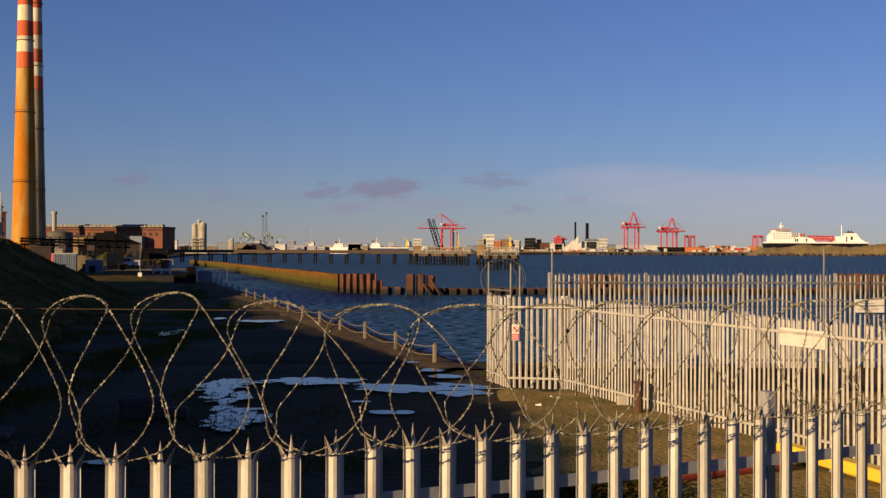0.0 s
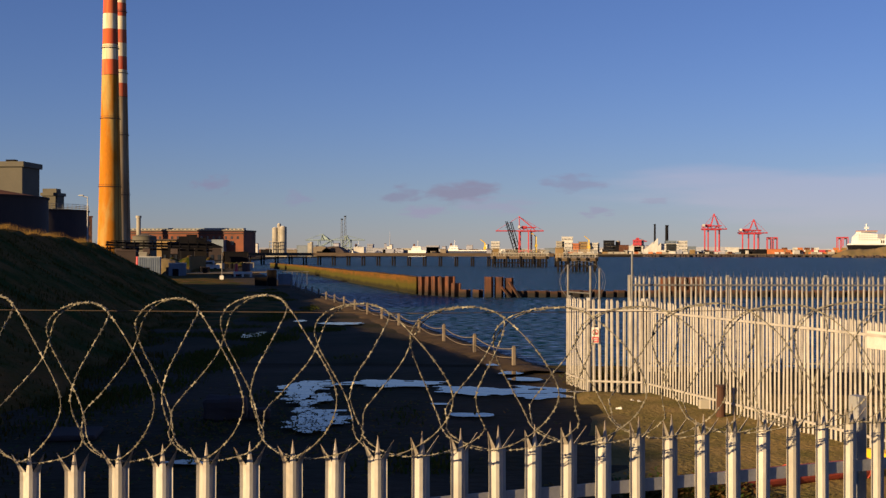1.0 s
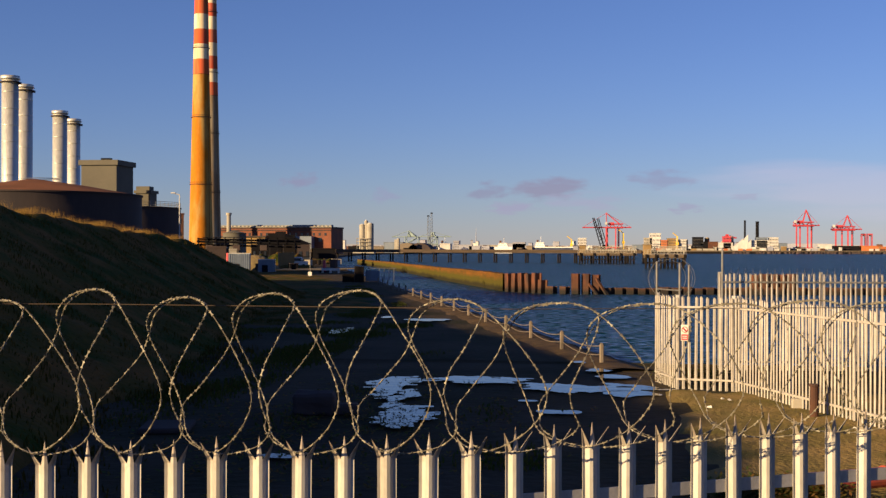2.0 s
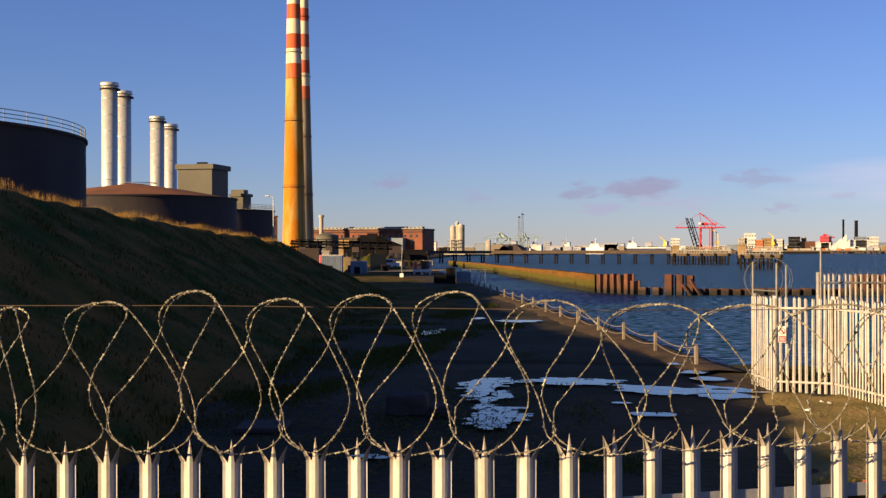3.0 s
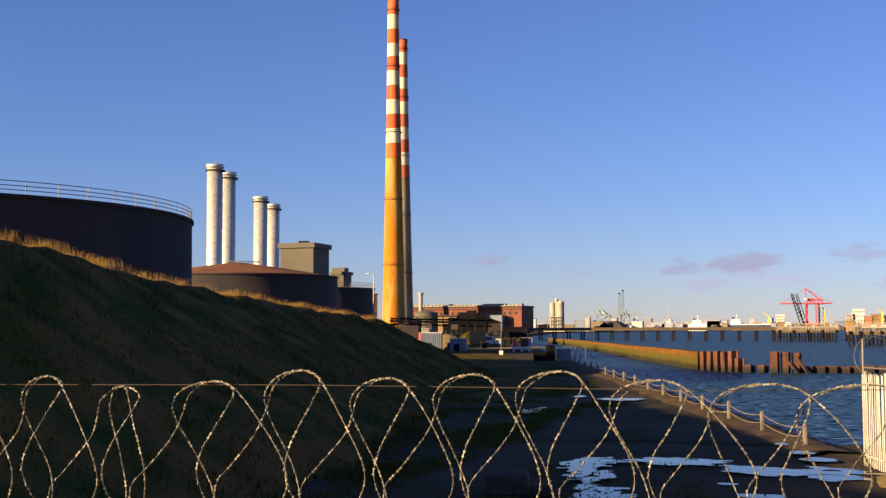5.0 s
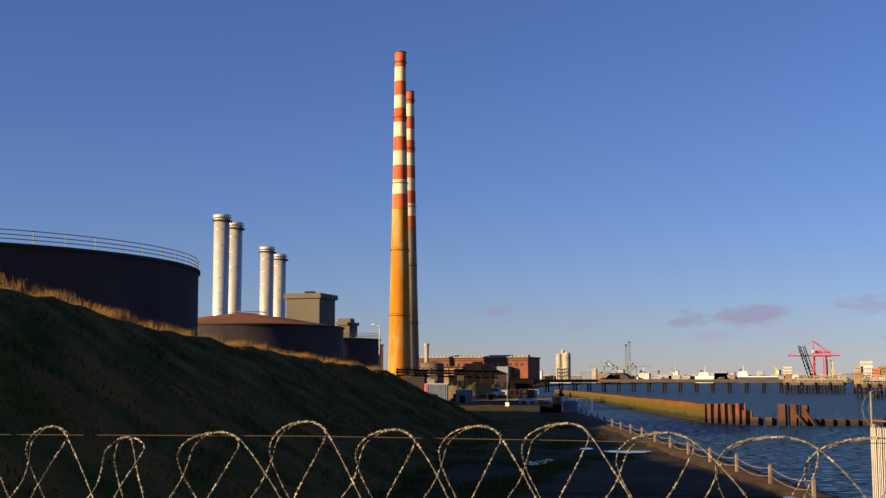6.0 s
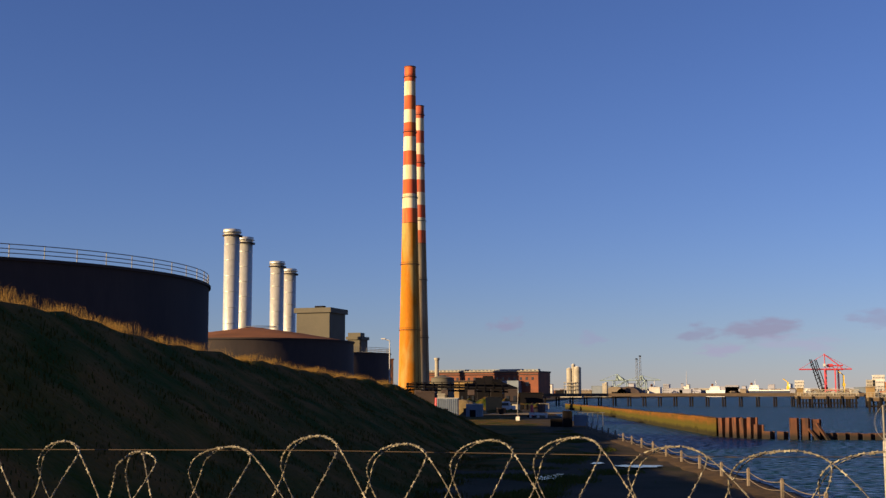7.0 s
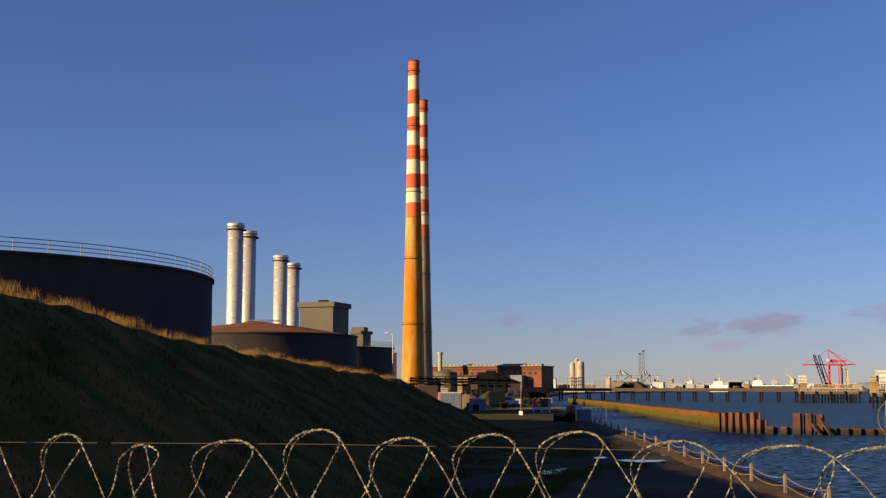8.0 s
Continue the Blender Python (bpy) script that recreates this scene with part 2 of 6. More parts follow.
def tide_stain(m, dark, green, z_low, z_mid):
    """Tide marks: weed-dark at the waterline, olive above it, rust left at the top."""
    n, l = m.node_tree.nodes, m.node_tree.links
    b = n["Principled BSDF"]
    src = b.inputs["Base Color"].links[0].from_socket
    tc, sep, spots = n.new("ShaderNodeTexCoord"), n.new("ShaderNodeSeparateXYZ"), n.new("ShaderNodeTexNoise")
    l.new(tc.outputs["Object"], sep.inputs[0])
    mp = n.new("ShaderNodeMapping")
    mp.inputs["Scale"].default_value = (0.35, 0.35, 0.15)
    spots.inputs["Scale"].default_value, spots.inputs["Detail"].default_value = 1.0, 6
    l.new(tc.outputs["Object"], mp.inputs["Vector"])
    l.new(mp.outputs["Vector"], spots.inputs["Vector"])
    add = n.new("ShaderNodeMath")
    add.operation, add.inputs[1].default_value = "MULTIPLY_ADD", 0.8
    l.new(spots.outputs["Fac"], add.inputs[0])
    l.new(sep.outputs["Z"], add.inputs[2])
    for colour, low, high in ((green, z_mid, z_mid + 0.5), (dark, z_low, z_low + 0.4)):
        ramp, mix = n.new("ShaderNodeMapRange"), n.new("ShaderNodeMix")
        ramp.inputs["From Min"].default_value, ramp.inputs["From Max"].default_value = high + 0.4, low + 0.4
        l.new(add.outputs["Value"], ramp.inputs["Value"])
        mix.data_type = "RGBA"
        l.new(ramp.outputs["Result"], mix.inputs["Factor"])
        l.new(src, mix.inputs["A"])
        mix.inputs["B"].default_value = (*colour, 1)
        src = mix.outputs["Result"]
    l.new(src, b.inputs["Base Color"])


tide_stain(M["algae"], (0.022, 0.020, 0.010), (0.058, 0.050, 0.010), -0.55, 0.14)
tide_stain(M["rust"], (0.016, 0.012, 0.009), (0.075, 0.030, 0.014), -0.6, 0.0)

M["dry_grass"] = grass_material("dry_grass", (0.26, 0.15, 0.035), (0.42, 0.26, 0.075))
# slope blades share the turf's tone, darkened for shade
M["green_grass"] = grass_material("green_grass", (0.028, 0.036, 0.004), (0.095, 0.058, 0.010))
M["yard_grass"] = grass_material("yard_grass", (0.045, 0.075, 0.010), (0.105, 0.085, 0.022))
M["weed"] = grass_material("weed_leaf", (0.06, 0.11, 0.02), (0.20, 0.10, 0.03))


def water_material(name, base, scales, strength, rough=0.08, shine=0.5):
    m = bpy.data.materials.new(name)
    m.use_nodes = True
    n, l = m.node_tree.nodes, m.node_tree.links
    b = n["Principled BSDF"]
    b.inputs["Base Color"].default_value = (*base, 1)
    b.inputs["Roughness"].default_value, b.inputs["IOR"].default_value = rough, 1.33
    b.inputs["Specular IOR Level"].default_value = shine
    tc = n.new("ShaderNodeTexCoord")
    last = None
    for scale, depth in scales:
        mp, wave, bp = n.new("ShaderNodeMapping"), n.new("ShaderNodeTexNoise"), n.new("ShaderNodeBump")
        mp.inputs["Rotation"].default_value = (0, 0, 0.4)
        mp.inputs["Scale"].default_value = (0.45, 1, 1)
        wave.inputs["Scale"].default_value, wave.inputs["Detail"].default_value = scale, 3
        bp.inputs["Strength"].default_value, bp.inputs["Distance"].default_value = strength, depth
        l.new(tc.outputs["Object"], mp.inputs["Vector"])
        l.new(mp.outputs["Vector"], wave.inputs["Vector"])
        l.new(wave.outputs["Fac"], bp.inputs["Height"])
        if last:
            l.new(last, bp.inputs["Normal"])
        last = bp.outputs["Normal"]
    l.new(last, b.inputs["Normal"])
    return m


def sea_material(name, deep, gloss, scales):
    """Rough open water: a deep blue body and a broken sheen of sky."""
    m = water_material(name, deep, scales, 1.0, 0.9, 0.0)
    n, l = m.node_tree.nodes, m.node_tree.links
    b = n["Principled BSDF"]
    shine, mix, spread = n.new("ShaderNodeBsdfGlossy"), n.new("ShaderNodeMixShader"), n.new("ShaderNodeTexNoise")
    shine.inputs["Roughness"].default_value = 0.22
    shine.inputs["Color"].default_value = (0.85, 0.92, 1.0, 1)
    tc, mp, fac = n.new("ShaderNodeTexCoord"), n.new("ShaderNodeMapping"), n.new("ShaderNodeMapRange")
    mp.inputs["Scale"].default_value = (0.75, 1.5, 1)
    spread.inputs["Scale"].default_value, spread.inputs["Detail"].default_value = 1.9, 8
    l.new(tc.outputs["Object"], mp.inputs["Vector"])
    l.new(mp.outputs["Vector"], spread.inputs["Vector"])
    l.new(spread.outputs["Fac"], fac.inputs["Value"])
    fac.inputs["From Min"].default_value, fac.inputs["From Max"].default_value = 0.42, 0.64
    fac.inputs["To Min"].default_value, fac.inputs["To Max"].default_value = gloss * 0.15, gloss * 5.6
    l.new(fac.outputs["Result"], mix.inputs["Fac"])
    l.new(b.inputs["Normal"].links[0].from_socket, shine.inputs["Normal"])
    l.new(b.outputs["BSDF"], mix.inputs[1])
    l.new(shine.outputs["BSDF"], mix.inputs[2])
    l.new(mix.outputs["Shader"], n["Material Output"].inputs["Surface"])
    return m


M["sea"] = sea_material("sea_water", (0.0030, 0.029, 0.041), 0.105, ((0.3, 1.2), (1.3, 0.5), (4.5, 0.16)))
M["puddle"] = water_material("puddle_water", (0.02, 0.018, 0.015), ((3.0, 0.012), (14.0, 0.003)), 0.6, 0.06)


def chimney_material(name, seed, bare, pale):
    """Red and white paint rings above bare, rust-streaked concrete."""
    m = material(name, bare, pale, 0.9, 0, 6, 0.2, 0.03, 0.0, (1, 1, 0.22), (0.44, 0.62), 0.2)
    n, l = m.node_tree.nodes, m.node_tree.links
    b, hsv = n["Principled BSDF"], next(x for x in n if x.type == "HUE_SAT")
    tc, sep = n.new("ShaderNodeTexCoord"), n.new("ShaderNodeSeparateXYZ")
    l.new(tc.outputs["Object"], sep.inputs[0])
    ramp = n.new("ShaderNodeValToRGB")
    size = n.new("ShaderNodeMath")
    size.operation, size.inputs[1].default_value = "DIVIDE", 210.0
    l.new(sep.outputs["Z"], size.inputs[0])
    l.new(size.outputs["Value"], ramp.inputs["Fac"])
    e = ramp.color_ramp
    e.interpolation = "CONSTANT"
    e.elements[0].position, e.elements[0].color = 0.0, (0, 0, 0, 1)
    e.elements[1].position, e.elements[1].color = 108.0 / 210, (0.58, 0.11, 0.045, 1)
    for i in range(10):
        k = e.elements.new((117.0 + 8.94 * i) / 210)
        k.color = (0.74, 0.64, 0.44, 1) if i % 2 == 0 else (0.50, 0.085, 0.04, 1)
    streak = n.new("ShaderNodeTexNoise")
    mp = n.new("ShaderNodeMapping")
    mp.inputs["Scale"].default_value, mp.inputs["Location"].default_value = (0.5, 0.5, 0.03), (seed, seed, 0)
    streak.inputs["Scale"].default_value, streak.inputs["Detail"].default_value = 1.0, 5
    l.new(tc.outputs["Object"], mp.inputs["Vector"])
    l.new(mp.outputs["Vector"], streak.inputs["Vector"])
    worn = n.new("ShaderNodeMapRange")
    worn.inputs["From Min"].default_value, worn.inputs["From Max"].default_value = 0.44, 0.70
    worn.inputs["To Max"].default_value = 0.6
    l.new(streak.outputs["Fac"], worn.inputs["Value"])
    paint = n.new("ShaderNodeMix")
    paint.data_type = "RGBA"
    l.new(worn.outputs["Result"], paint.inputs["Factor"])
    l.new(ramp.outputs["Color"], paint.inputs["A"])
    l.new(hsv.outputs["Color"], paint.inputs["B"])
    above = n.new("ShaderNodeMath")
    above.operation, above.inputs[1].default_value = "GREATER_THAN", 108.0
    l.new(sep.outputs["Z"], above.inputs[0])
    pick = n.new("ShaderNodeMix")
    pick.data_type = "RGBA"
    l.new(above.outputs["Value"], pick.inputs["Factor"])
    l.new(hsv.outputs["Color"], pick.inputs["A"])
    l.new(paint.outputs["Result"], pick.inputs["B"])
    l.new(pick.outputs["Result"], b.inputs["Base Color"])
    return m


# ---- mesh helpers ----
def part(name, bm, mat, parent=None, label="", smooth=False):
    me = bpy.data.meshes.new(name)
    if smooth:
        for f in bm.faces:
            f.smooth = True
    bm.to_mesh(me)
    bm.free()
    me.materials.append(mat)
    ob = new(name, me)
    ob.parent = parent
    if label:
        ob["label"] = label
    return ob


def raw(name, verts, faces, mat, parent=None, smooth=False):
    me = bpy.data.meshes.new(name)
    me.from_pydata(verts, [], faces)
    me.materials.append(mat)
    if smooth:
        me.shade_smooth()
    ob = new(name, me)
    ob.parent = parent
    return ob


def base(name, x, y, z, label, category, turn=0, group="", kind=""):
    ob = new(name)
    ob.matrix_world = pose(x, y, z, 0, 0, turn)
    ob.empty_display_size = 0.1
    return tagged(ob, label, category, group, kind)


def box(x, y, z, sx, sy, sz, bevel=0.0, bm=None, turn=0.0):
    """A block centred at x, y with its underside at z."""
    bm = bm or bmesh.new()
    got = bmesh.ops.create_cube(bm, size=1, matrix=Matrix.LocRotScale((x, y, z + sz / 2), Euler((0, 0, radians(turn))), (sx, sy, sz)))
    if bevel:
        edges = list({e for v in got["verts"] for e in v.link_edges})
        bmesh.ops.bevel(bm, geom=edges, offset=bevel, segments=1, affect="EDGES")
    return bm


def drum(x, y, z, r1, r2, h, seg=24, bm=None, caps=True):
    bm = bm or bmesh.new()
    bmesh.ops.create_cone(bm, cap_ends=caps, segments=seg, radius1=r1, radius2=r2, depth=h, matrix=Matrix.Translation((x, y, z + h / 2)))
    return bm


def beam(a, b, w, bm=None, seg=4):
    """A straight bar from a to b."""
    bm = bm or bmesh.new()
    a, b = Vector(a), Vector(b)
    d = b - a
    m = Matrix.Translation((a + b) / 2) @ d.to_track_quat("Z", "Y").to_matrix().to_4x4()
    bmesh.ops.create_cone(bm, cap_ends=True, segments=seg, radius1=w * 0.71, radius2=w * 0.71, depth=d.length, matrix=m)
    return bm


def lathe(rows, seg=48, cap=True):
    """Rings of (radius, height) joined into one skin."""
    bm = bmesh.new()
    rings = [[bm.verts.new((r * math.cos(2 * math.pi * i / seg), r * math.sin(2 * math.pi * i / seg), z)) for i in range(seg)] for r, z in rows]
    for a, b in zip(rings, rings[1:]):
        for i in range(seg):
            bm.faces.new((a[i], a[(i + 1) % seg], b[(i + 1) % seg], b[i]))
    if cap:
        bm.faces.new(rings[-1])
    return bm


def tube(points, r, seg=5, closed=False):
    """A round wire through the points, as vertices and faces."""
    verts, faces, n = [], [], len(points)
    pts = [Vector(p) for p in points]
    for i, p in enumerate(pts):
        d = (pts[min(i + 1, n - 1)] - pts[max(i - 1, 0)]).normalized()
        side = d.cross(Vector((0.13, 0.31, 1))).normalized()
        up = side.cross(d)
        for k in range(seg):
            a = 2 * math.pi * k / seg
            verts.append(p + (side * math.cos(a) + up * math.sin(a)) * r)
    for i in range(n - 1):
        for k in range(seg):
            faces.append((i * seg + k, i * seg + (k + 1) % seg, (i + 1) * seg + (k + 1) % seg, (i + 1) * seg + k))
    return verts, faces


def along(k, d):
    """The place at distance d ahead on the bearing k."""
    return (k - 784) / 2154 * d


def lift(k, j, d):
    """The height at distance d of the sight line at bearing k and slope j."""
    return 3.7 + (443.3 + (k - 784) * 0.0047 - j) / 2154 * d

# ---- ground, bank and water ----
SHORE = [(60, 41.5), (3.0, 41.0), (0.9, 39.6), (-1.0, 45.8), (-14.6, 95.6), (-21.6, 121), (-40, 190), (-75, 320), (-104, 430), (-142, 640), (-180, 900), (-186, 1060), (-150, 1200), (-100, 1390)]
EDGE = 1500.0


def shore_x(y):
    pts = SHORE[2:]
    if y <= pts[0][1]:
        return 400.0 if y < 41.0 else pts[0][0]
    for (x0, y0), (x1, y1) in zip(pts, pts[1:]):
        if y <= y1:
            return x0 + (x1 - x0) * (y - y0) / (y1 - y0)
    return pts[-1][0] - (y - pts[-1][1]) * 0.2


RIDGE = [(-2, -60, 4.0), (-9, -20, 4.4), (-14.5, 2, 5.9), (-20.8, 26.9, 6.56), (-24.2, 37.6, 6.17), (-25.7, 48.1, 5.64), (-28.1, 64.7, 5.06), (-29.7, 82.4, 4.47), (-29.4, 85.9, 3.87), (-28.6, 91.8, 2.25), (-28, 100, 0.0)]
TOE = [(12, -60), (3, -25), (-5.5, 2), (-10.2, 22), (-14.0, 41), (-16.6, 55), (-19.2, 66), (-21.4, 80), (-22.2, 86), (-23, 92), (-25, 101)]


def lerp_row(rows, y):
    for a, b in zip(rows, rows[1:]):
        if y <= b[1]:
            f = max(0.0, (y - a[1]) / (b[1] - a[1]))
            return [p + (q - p) * f for p, q in zip(a, b)]
    return list(rows[-1])


def smooth_row(rows, y):
    got = [lerp_row(rows, y + o) for o in (-6, -3, 0, 3, 6)] if y < 80 else [lerp_row(rows, y)]
    return [sum(g[i] for g in got) / len(got) for i in range(len(rows[0]))]


def bank_height(x, y):
    """Height of the grass bank above the yard."""
    if y > 100 or y < -60:
        return 0.0
    rx, _, rz = smooth_row(RIDGE, y)
    tx, _ = smooth_row(TOE, y)
    if x > tx:
        return 0.0
    if x > rx:
        f = (tx - x) / (tx - rx)
        return rz * (0.75 * f + 0.5 * f * f - 0.25 * f ** 3)
    f = (rx - x) / 14.0
    return max(0.0, rz * (1 - 0.6 * f))


def uneven(x, y, size, height):
    return noise.noise((x / size, y / size, 3.3)) * height


ground_v, ground_f = [], []
rows_y = [-60 + 2.0 * i for i in range(45)] + [30 + 1.0 * i for i in range(100)] + [130 + 10 * i for i in range(18)] + [310 + 60 * i for i in range(14)] + [EDGE]
cols = 70
for y in rows_y:
    sx = shore_x(y)
    left = -130 if y < 310 else -1400
    for i in range(cols + 1):
        f = i / cols
        if i == cols:
            x, z = sx + 0.9, -1.6
        elif i == cols - 1:
            x, z = sx, -0.02
        else:
            x = sx + (left - sx) * (1 - i / (cols - 1)) ** 1.6
            if sx > 300:
                x = 60 + (left - 60) * (1 - i / (cols - 2)) ** 1.3 if i < cols - 1 else x
            z = uneven(x, y, 3.0, 0.05) + uneven(x, y, 0.9, 0.02) if y < 130 else 0.0
        ground_v.append((x, y, z))
for r in range(len(rows_y) - 1):
    for i in range(cols):
        a = r * (cols + 1) + i
        ground_f.append((a, a + 1, a + cols + 2, a + cols + 1))
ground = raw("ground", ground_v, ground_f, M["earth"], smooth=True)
tagged(ground, "wet earth yard beside the water with muddy patches, shade in its dark colour", "ground", kind="structure")

bank_v, bank_f = [], []
n_across = 46
ys = [-60 + 1.5 * i for i in range(108)]
for y in ys:
    rx, _, rz = smooth_row(RIDGE, y)
    tx, _ = smooth_row(TOE, y)
    for i in range(n_across + 1):
        f = i / n_across * 1.9
        x = tx + 0.3 + (rx - tx) * f if f <= 1 else rx - (f - 1) * 24
        z = bank_height(x, y)
        if z > 0.05:
            z += uneven(x, y, 2.4, 0.32) + uneven(x, y, 0.8, 0.14)
        bank_v.append((x, y, z - 0.12 if z < 0.05 else z))
for r in range(len(ys) - 1):
    for i in range(n_across):
        a = r * (n_across + 1) + i
        bank_f.append((a, a + n_across + 1, a + n_across + 2, a + 1))
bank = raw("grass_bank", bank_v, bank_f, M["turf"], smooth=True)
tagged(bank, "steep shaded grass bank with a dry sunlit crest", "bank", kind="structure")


def grass(name, mat, spots, tall, label, thin=0.014):
    """Thin bent blades at the given places."""
    v, f = [], []
    for x, y, z in spots:
        h, a = tall * random.uniform(0.5, 1.2), random.uniform(0, math.pi)
        w, lean, la = thin * random.uniform(0.7, 1.4), h * random.uniform(0.1, 0.7), random.uniform(0, 6.28)
        dx, dy = math.cos(a) * w, math.sin(a) * w
        lx, ly = math.cos(la) * lean, math.sin(la) * lean
        k = len(v)
        v += [(x - dx, y - dy, z - 0.05), (x + dx, y + dy, z - 0.05), (x + dx * 0.7 + lx * 0.35, y + dy * 0.7 + ly * 0.35, z + h * 0.6),
              (x - dx * 0.7 + lx * 0.35, y - dy * 0.7 + ly * 0.35, z + h * 0.6), (x + lx, y + ly, z + h)]
        f += [(k, k + 1, k + 2, k + 3), (k + 3, k + 2, k + 4)]
    return tagged(raw(name, v, f, mat), label, "grass", kind="stuff")


crest, slope = [], []
while len(crest) < 34000:
    y = random.uniform(0, 94)
    rx, _, rz = smooth_row(RIDGE, y)
    x = rx + random.gauss(-1.0, 0.5)
    clump = noise.noise((x / 1.1, y / 1.1, 8.0)) + 0.6 * noise.noise((x / 4.0, y / 4.0, 3.0))
    if clump > random.uniform(-0.7, 0.6):
        crest.append((x, y, bank_height(x, y) + uneven(x, y, 2.4, 0.32)))
while len(slope) < 30000:
    y = random.uniform(6, 97)
    rx, _, rz = smooth_row(RIDGE, y)
    tx, _ = smooth_row(TOE, y)
    x = random.uniform(rx + 0.6, tx + 1.8)
    if noise.noise((x / 2.0, y / 2.0, 2.0)) > random.uniform(-0.6, 0.3):
        slope.append((x, y, bank_height(x, y) + uneven(x, y, 2.4, 0.32)))
flat = []
while len(flat) < 26000:
    y = random.uniform(20, 150)
    tx, _ = smooth_row(TOE, y)
    x = tx + random.uniform(-1, 9)
    if noise.noise((x / 3.0, y / 5.0, 6.0)) > random.uniform(-0.1, 0.5) + (x - tx) * 0.03 and x < shore_x(y) - 3:
        flat.append((x, y, 0.0))
grass("grass", M["yard_grass"], flat, 0.11, "short rough grass spreading from the bank over the yard", 0.02)
grass("dry_grass", M["dry_grass"], crest, 0.27, "tall dry straw-coloured grass along the crest of the bank", 0.004)
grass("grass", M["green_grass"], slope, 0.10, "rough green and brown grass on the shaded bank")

turf_v, turf_f = [], []
for i in range(71):
    y = 56 + i * 2.0
    tx = smooth_row(TOE, min(y, 100))[0]
    x1 = min(shore_x(y) - 4.5, tx + 4 + max(0, y - 66) * 0.28) + uneven(y, 0, 6, 1.6)
    x0 = tx - 2 - max(0, y - 85) * 0.6
    for j in range(25):
        x = x0 + (x1 - x0) * j / 24
        edge = min(1.0, (24 - j) / 3, i / 3, (70 - i) / 3)
        turf_v.append((x, y, -0.1 + edge * 0.2 + uneven(x, y, 2.2, 0.10) + uneven(x, y, 0.7, 0.06)))
for i in range(70):
    for j in range(24):
        turf_f.append((i * 25 + j, i * 25 + j + 1, i * 25 + j + 26, i * 25 + j + 25))
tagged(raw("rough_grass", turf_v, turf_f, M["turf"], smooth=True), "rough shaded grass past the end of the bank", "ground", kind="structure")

sea_bm = bmesh.new()
bmesh.ops.create_grid(sea_bm, x_segments=8, y_segments=8, size=4500)
sea = part("water", sea_bm, M["sea"])
sea.location = (0, 0, -0.9)
tagged(sea, "choppy dark blue harbour water", "water", kind="structure")

# mossy sheet over the sunlit ground, brighter in colour than the earth
moss_v, moss_f = [], []
for i in range(37):
    for j in range(41):
        x, y = 0.8 + i * 0.42, 9.0 + j * 0.6
        fade = min(1.0, i / 5, j / 5, (40 - j) / 4) - 0.55 * abs(noise.noise((x / 2, y / 2, 5)))
        moss_v.append((x, y, uneven(x, y, 3.0, 0.05) + uneven(x, y, 0.9, 0.02) + (0.05 if fade > 0.25 else -0.09) + uneven(x, y, 0.35, 0.02)))
moss_f = [(i * 41 + j, (i + 1) * 41 + j, (i + 1) * 41 + j + 1, i * 41 + j + 1) for i in range(36) for j in range(40)]
tagged(raw("mossy_ground", moss_v, moss_f, M["moss"], smooth=True), "olive brown mossy ground before the fenced enclosure, sunlight in its colour", "ground", kind="structure")

# verge with edge stones between posts and water
DIR = Vector((-0.265, 0.964, 0))
SIDE = Vector((0.964, 0.265, 0))
verge_v, verge_f = [], []
for i in range(86):
    p = Vector((0.35, 37.2, 0)) + DIR * i
    for j, (o, z) in enumerate(((-0.75, -0.02), (-0.4, 0.05), (0.1, 0.09), (0.6, 0.07), (1.0, 0.02), (1.3, -0.35), (1.7, -1.2))):
        q = p + SIDE * (o + uneven(p.x + j * 9, p.y, 2, 0.22))
        verge_v.append((q.x, q.y, z + uneven(q.x, q.y, 0.7, 0.06)))
for i in range(85):
    for j in range(6):
        a = i * 7 + j
        verge_f.append((a, a + 1, a + 8, a + 7))
tagged(raw("verge", verge_v, verge_f, M["verge"], smooth=True), "narrow dry brown verge along the water's edge", "verge", kind="structure")


def puddle(x, y, sx, sy, seed, ragged=0.9):
    """Standing water with a ragged shore and islands of mud."""
    nx, ny = 90, 44
    v, f, at = [], [], {}

    def wet(i, j):
        u, w = (i / nx * 2 - 1) * 1.5, (j / ny * 2 - 1) * 1.5
        px, py = u * sx, w * sy
        n = noise.noise((px * 0.7 + seed, py * 0.8, seed)) + 0.8 * noise.noise((px * 1.6, py * 2.6 + seed, 1.0)) + 0.14 * noise.noise((px * 4.0, py * 5.0 + seed, 2.0))
        return 1 - u * u - w * w + ragged * n > 0.25

    def corner(i, j):
        if (i, j) not in at:
            at[i, j] = len(v)
            v.append(((i / nx * 2 - 1) * 1.5 * sx, (j / ny * 2 - 1) * 1.5 * sy, 0))
        return at[i, j]

    for i in range(nx):
        for j in range(ny):
            if wet(i + 0.5, j + 0.5):
                f.append((corner(i, j), corner(i + 1, j), corner(i + 1, j + 1), corner(i, j + 1)))
    ob = raw("puddle", v, f, M["puddle"])
    ob.matrix_world = pose(x, y, 0.06, 0, 0, 0)
    tagged(ob, "shallow rain puddle reflecting the bright sky", "puddle", "puddles in the yard")


